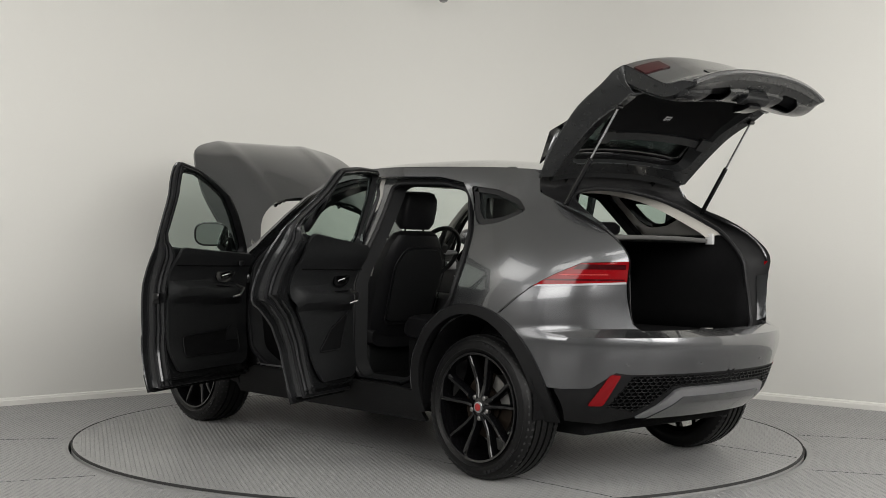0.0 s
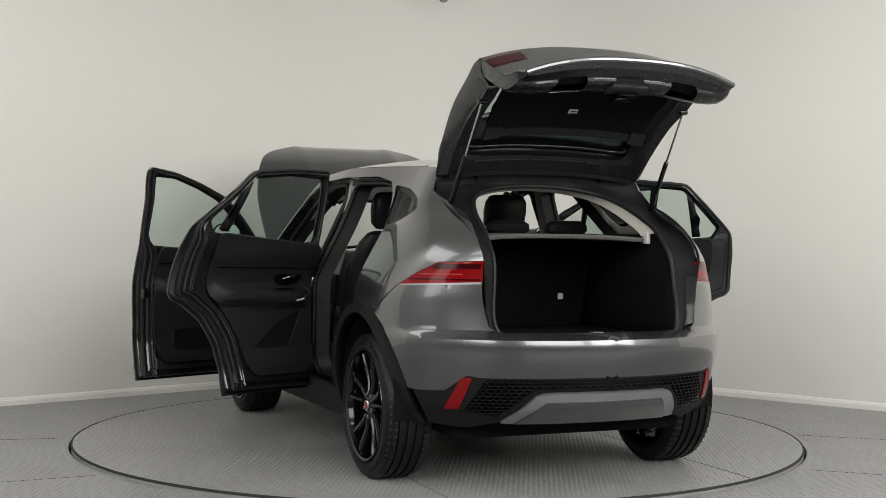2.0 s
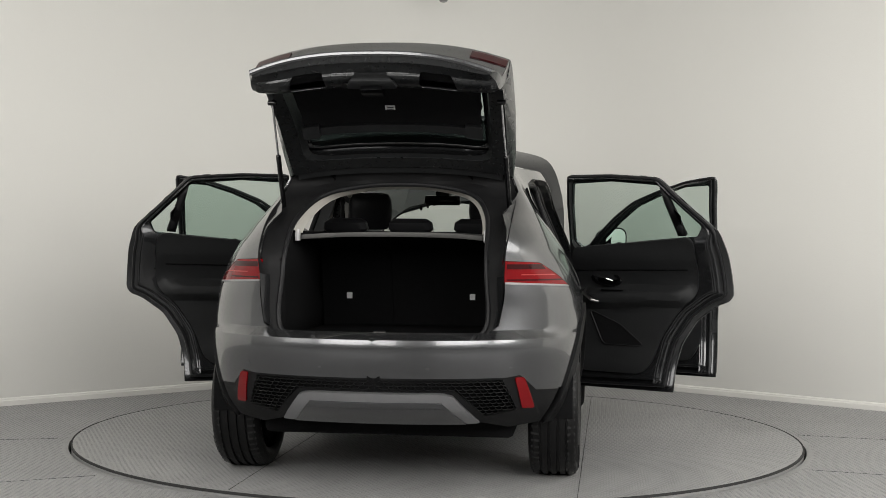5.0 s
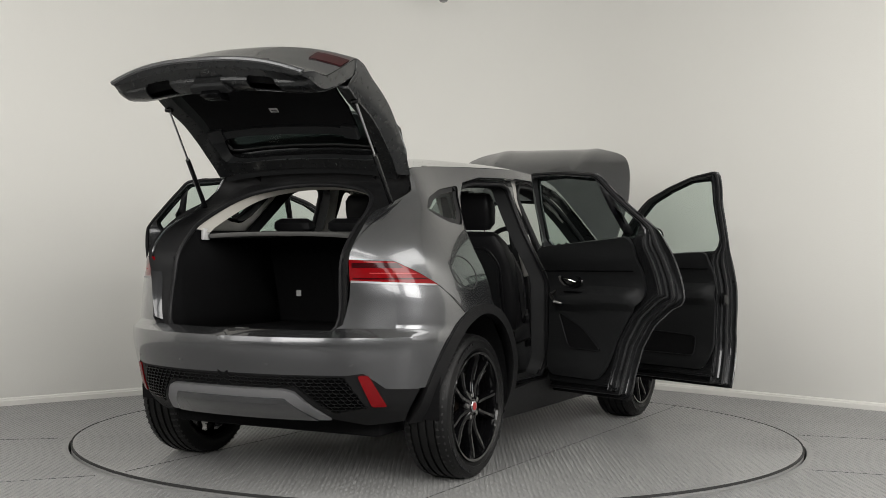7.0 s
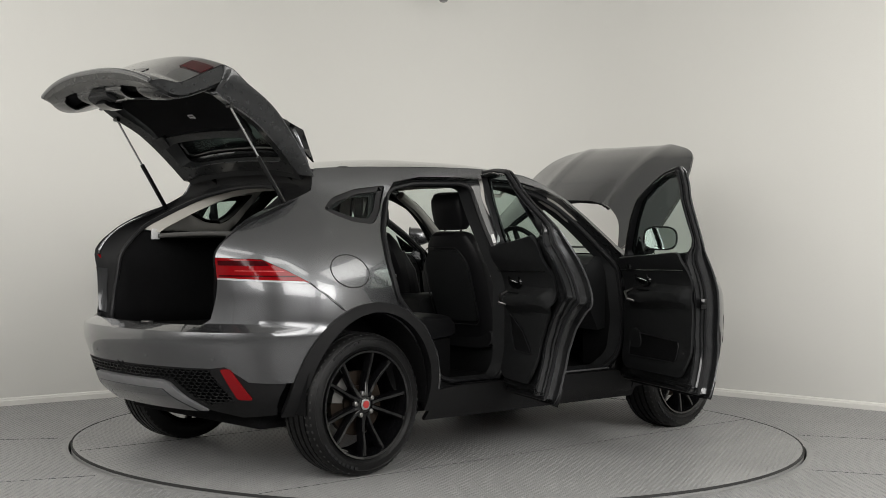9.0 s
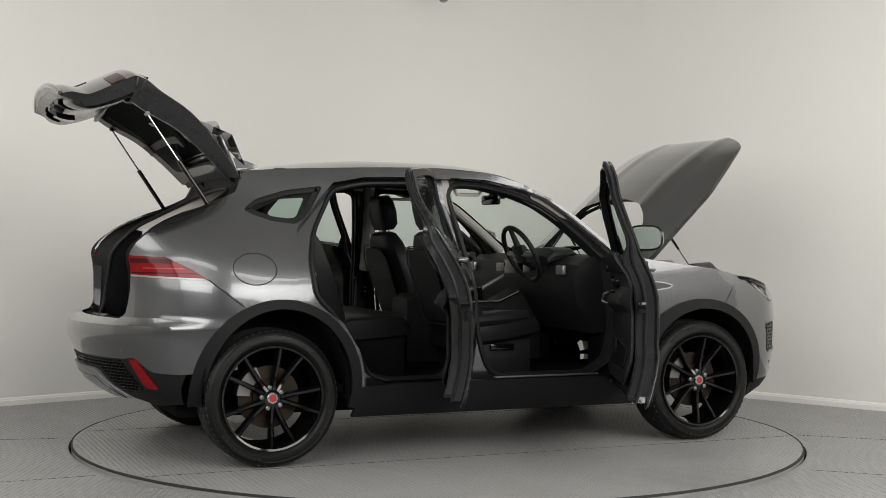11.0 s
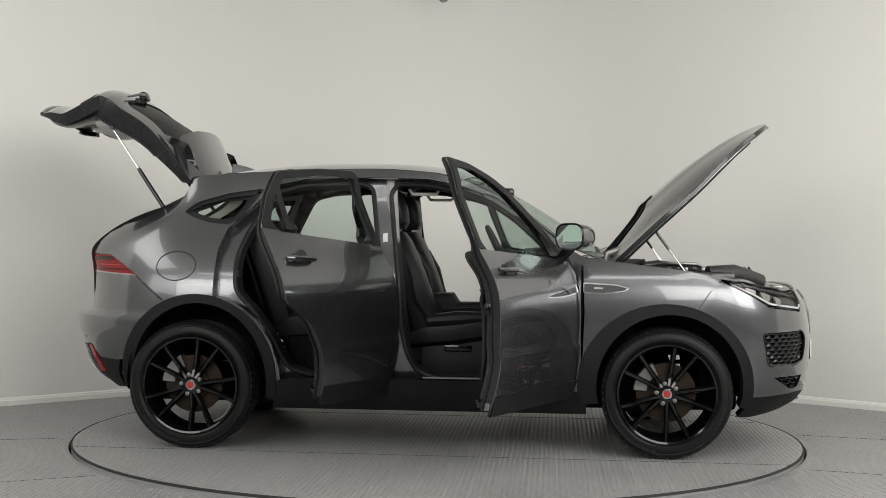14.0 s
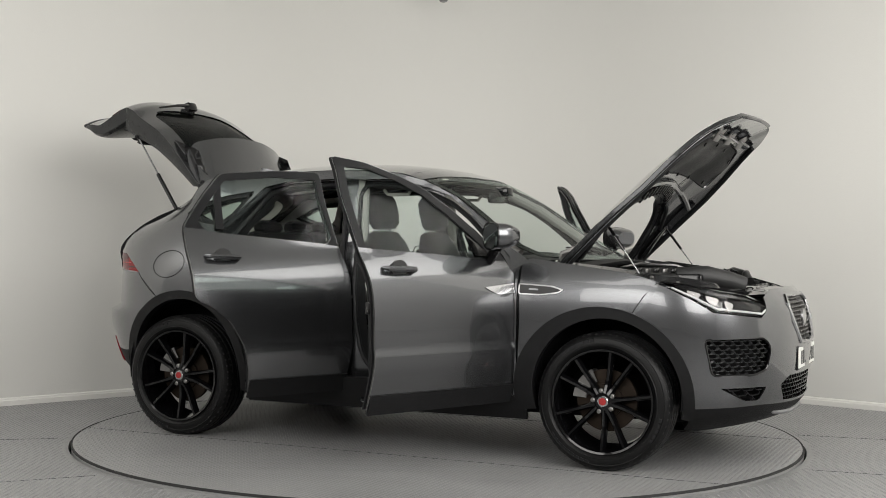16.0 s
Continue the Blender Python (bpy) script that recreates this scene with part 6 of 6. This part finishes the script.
    for sgn in (1, -1):
        part("pillar_lining", tube([(1.10, sgn * 0.60, 1.55), (1.12, sgn * 0.67, 1.25), (1.13, sgn * 0.74, 1.0)], [0.035, 0.04, 0.045], 10), GREYTRIM, CAR, "pale grey centre pillar lining")
        part("screen_pillar_lining", tube([(1.56, sgn * 0.60, 1.50), (1.75, sgn * 0.64, 1.405), (1.95, sgn * 0.68, 1.27), (2.14, sgn * 0.72, 1.13)], [0.03, 0.032, 0.03, 0.03], 10), GREYTRIM, CAR, "pale grey screen pillar lining")
        part("seat_belt", tube([(1.13, sgn * 0.635, 1.40), (1.17, sgn * 0.68, 1.1), (1.22, sgn * 0.72, 0.6)], 0.012, 6), SEAL, CAR)
        part("tread_plate", box(1.32, 2.0, sgn * 0.84 - 0.025, sgn * 0.84 + 0.025, 0.418, 0.428, 0.003, 1), SATIN, CAR, "satin metal tread plate")
        part("kick_panel", box(2.10, 2.22, min(sgn * 0.55, sgn * 0.80), max(sgn * 0.55, sgn * 0.80), 0.42, 1.0, 0.02), CARPET, CAR)
        for z in (0.62, 0.95):
            for hx in (1.13, 2.165):
                part("door_hinge", box(hx - 0.05, hx + 0.01, min(sgn * 0.835, sgn * 0.885), max(sgn * 0.835, sgn * 0.885), z - 0.03, z + 0.03, 0.006), PAINT, CAR)
        part("rear_striker", tube([(0.255, sgn * 0.80, 0.985), (0.25, sgn * 0.845, 0.985), (0.25, sgn * 0.845, 1.015), (0.255, sgn * 0.80, 1.015)], 0.006, 6), STEEL, CAR)
        part("front_striker", tube([(1.16, sgn * 0.81, 0.845), (1.17, sgn * 0.865, 0.845), (1.17, sgn * 0.865, 0.875), (1.16, sgn * 0.81, 0.875)], 0.006, 6), STEEL, CAR)
        part("pillar_label", panel([(1.135, 0.555), (1.165, 0.555), (1.165, 0.61), (1.135, 0.61)], sided(sgn, 0.073), [], 0.001, 0.05), LABEL, CAR, "pale tyre pressure label")
        if sgn < 0:
            part("pillar_sticker", panel([(1.074, 1.185), (1.102, 1.19), (1.099, 1.24), (1.072, 1.235)], sided(sgn, 0.072), [], 0.001, 0.05), LABEL, CAR, "white sticker on the centre pillar")
            part("data_plate", panel([(1.115, 0.66), (1.16, 0.66), (1.16, 0.70), (1.115, 0.70)], sided(sgn, 0.072), [], 0.001, 0.05), INK, CAR, "dark data plate on the centre pillar")
        part("sill_step", box(0.66, 1.02, min(sgn * 0.80, sgn * 0.86), max(sgn * 0.80, sgn * 0.86), 0.418, 0.427, 0.003, 1), GLOSSBLK, CAR)


build_cabin()


# ---- floor studs, seams and fittings ----
def stud_field(name, centres, size, h, z0, material, parent, label):
    """Low square studs over a surface, joined as one."""
    n = len(centres)
    c = np.asarray(centres)
    o = np.array([(-1, 0), (0, -1), (1, 0), (0, 1)]) * size
    lo = np.c_[np.repeat(c, 4, 0) + np.tile(o, (n, 1)), np.full(4 * n, z0)]
    hi = np.c_[np.repeat(c, 4, 0) + np.tile(o * 0.55, (n, 1)), np.full(4 * n, z0 + h)]
    b = np.arange(n)[:, None] * 4
    m = 4 * n
    faces = [b + m + np.array([[0, 1, 2, 3]])]
    for k in range(4):
        j = (k + 1) % 4
        faces.append(np.c_[b + k, b + j, b + j + m, b + k + m])
    f = np.concatenate(faces)
    me = bpy.data.meshes.new(name)
    me.from_pydata(np.r_[lo, hi].tolist(), [], f.tolist())
    me.materials.append(material)
    ob = new(name, me)
    if parent is not None:
        ob.parent = parent
    tagged(ob, label, kind="stuff")
    return ob


def build_studs():
    p = 0.028
    g = np.array([(x, y) for x in np.arange(-3.6, 3.6, p) for y in np.arange(-3.2, 3.9, p)])
    g[:, 1] += (np.round((g[:, 0] + 3.6) / p).astype(int) % 2) * p / 2
    r = np.hypot(g[:, 0], g[:, 1])
    stud_field("deck_studs", g[r < 2.19], 0.0115, 0.0018, 0.0, TABLEM, TURNTABLE, "low square rubber studs")
    line = (0.883 * g[:, 0] + 3.88 > g[:, 1]) & (-0.8695 * g[:, 0] + 4.11 > g[:, 1])
    ob = stud_field("floor_studs", g[(r > 2.27) & line], 0.0115, 0.0018, -0.02, FLOORM, None, "low square studs of the grey rubber floor")
    tagged(ob, category="floor studs")
    # seams between the rubber sheets
    for a, b, par, z in (((-2.0, -0.9), (2.0, -0.95), TURNTABLE, 0.0026), ((-2.05, 0.75), (2.05, 0.7), TURNTABLE, 0.0026)):
        part("deck_seam", tube([(a[0], a[1], z - 0.002), (b[0], b[1], z - 0.002)], 0.0018, 6), GAP, par)
    for a, b in (((2.28, 0.1), (3.7, -0.35)), ((2.0, -1.15), (3.6, -1.75)), ((-2.3, -0.3), (-3.6, -0.62)), ((-1.75, -1.5), (-3.0, -2.1))):
        s = part("floor_seam", tube([(a[0], a[1], -0.0195), (b[0], b[1], -0.0195)], 0.0018, 6), GAP)
        tagged(s, "thin dark seam in the rubber floor", "floor seam", kind="structure")


def build_fittings():
    """Ceiling panels round the lamps, and the small fitting that hangs over the turntable."""
    for x, y, sx, sy, p in LAMPS:
        ob = empty("ceiling_light", Matrix.Translation((x, y, CEILING)))
        part("housing", box(-sx / 2 - 0.05, sx / 2 + 0.05, -sy / 2 - 0.05, sy / 2 + 0.05, -0.10, 0.0, 0.01), CEIL, ob)
        for a, b, c, d in ((-sx / 2 - 0.05, sx / 2 + 0.05, -sy / 2 - 0.05, -sy / 2), (-sx / 2 - 0.05, sx / 2 + 0.05, sy / 2, sy / 2 + 0.05), (-sx / 2 - 0.05, -sx / 2, -sy / 2, sy / 2), (sx / 2, sx / 2 + 0.05, -sy / 2, sy / 2)):
            part("frame_bar", box(a, b, c, d, -0.16, -0.10, 0.004), SATIN, ob)
        tagged(ob, "white framed ceiling light panel", "ceiling light", "studio ceiling lights")
    ob = empty("ceiling_fitting", Matrix.Translation((0.012, 3.02, 3.29)))
    part("dome", lathe([(0.004, -0.035), (0.03, -0.028), (0.045, 0.0), (0.05, 0.03)], 24, "z"), SATIN, ob)
    part("mount", tube([(0, 0, 0.02), (0, 0, CEILING - 3.29)], 0.02, 10), LABEL, ob)
    tagged(ob, "small grey dome fitting hung from a ceiling rod", "ceiling fitting")


build_studs()
build_fittings()


def motions():
    """The turntable turns and carries the car round with it."""
    turn = [(0.0, 132.15), (0.5, 127.5), (1.0, 122.2), (1.5, 117.2), (2.0, 112.36), (2.5, 107.6), (3.0, 102.4), (3.5, 97.57), (4.0, 92.5), (4.5, 87.87), (5.0, 83.0), (5.5, 78.0), (6.0, 73.05), (6.5, 68.1),
            (7.0, 63.09), (7.5, 58.18), (8.0, 53.1), (8.5, 48.5), (9.0, 43.35), (9.5, 38.4), (10.0, 33.55), (10.5, 28.7), (11.0, 23.85), (11.5, 18.96), (12.0, 14.06), (12.5, 9.4), (13.0, 4.35), (13.5, -0.35),
            (14.0, -5.24), (14.5, -9.95), (15.0, -15.0), (15.5, -19.7), (16.0, -24.54)]
    walk(TURNTABLE, [(t, pose(0, 0, 0, 0, 0, a)) for t, a in turn])
    walk(CAR, [(t, pose(0, 0, 0, 0, 0, a) @ pose(-1.336, 0.03, 0)) for t, a in turn])


motions()
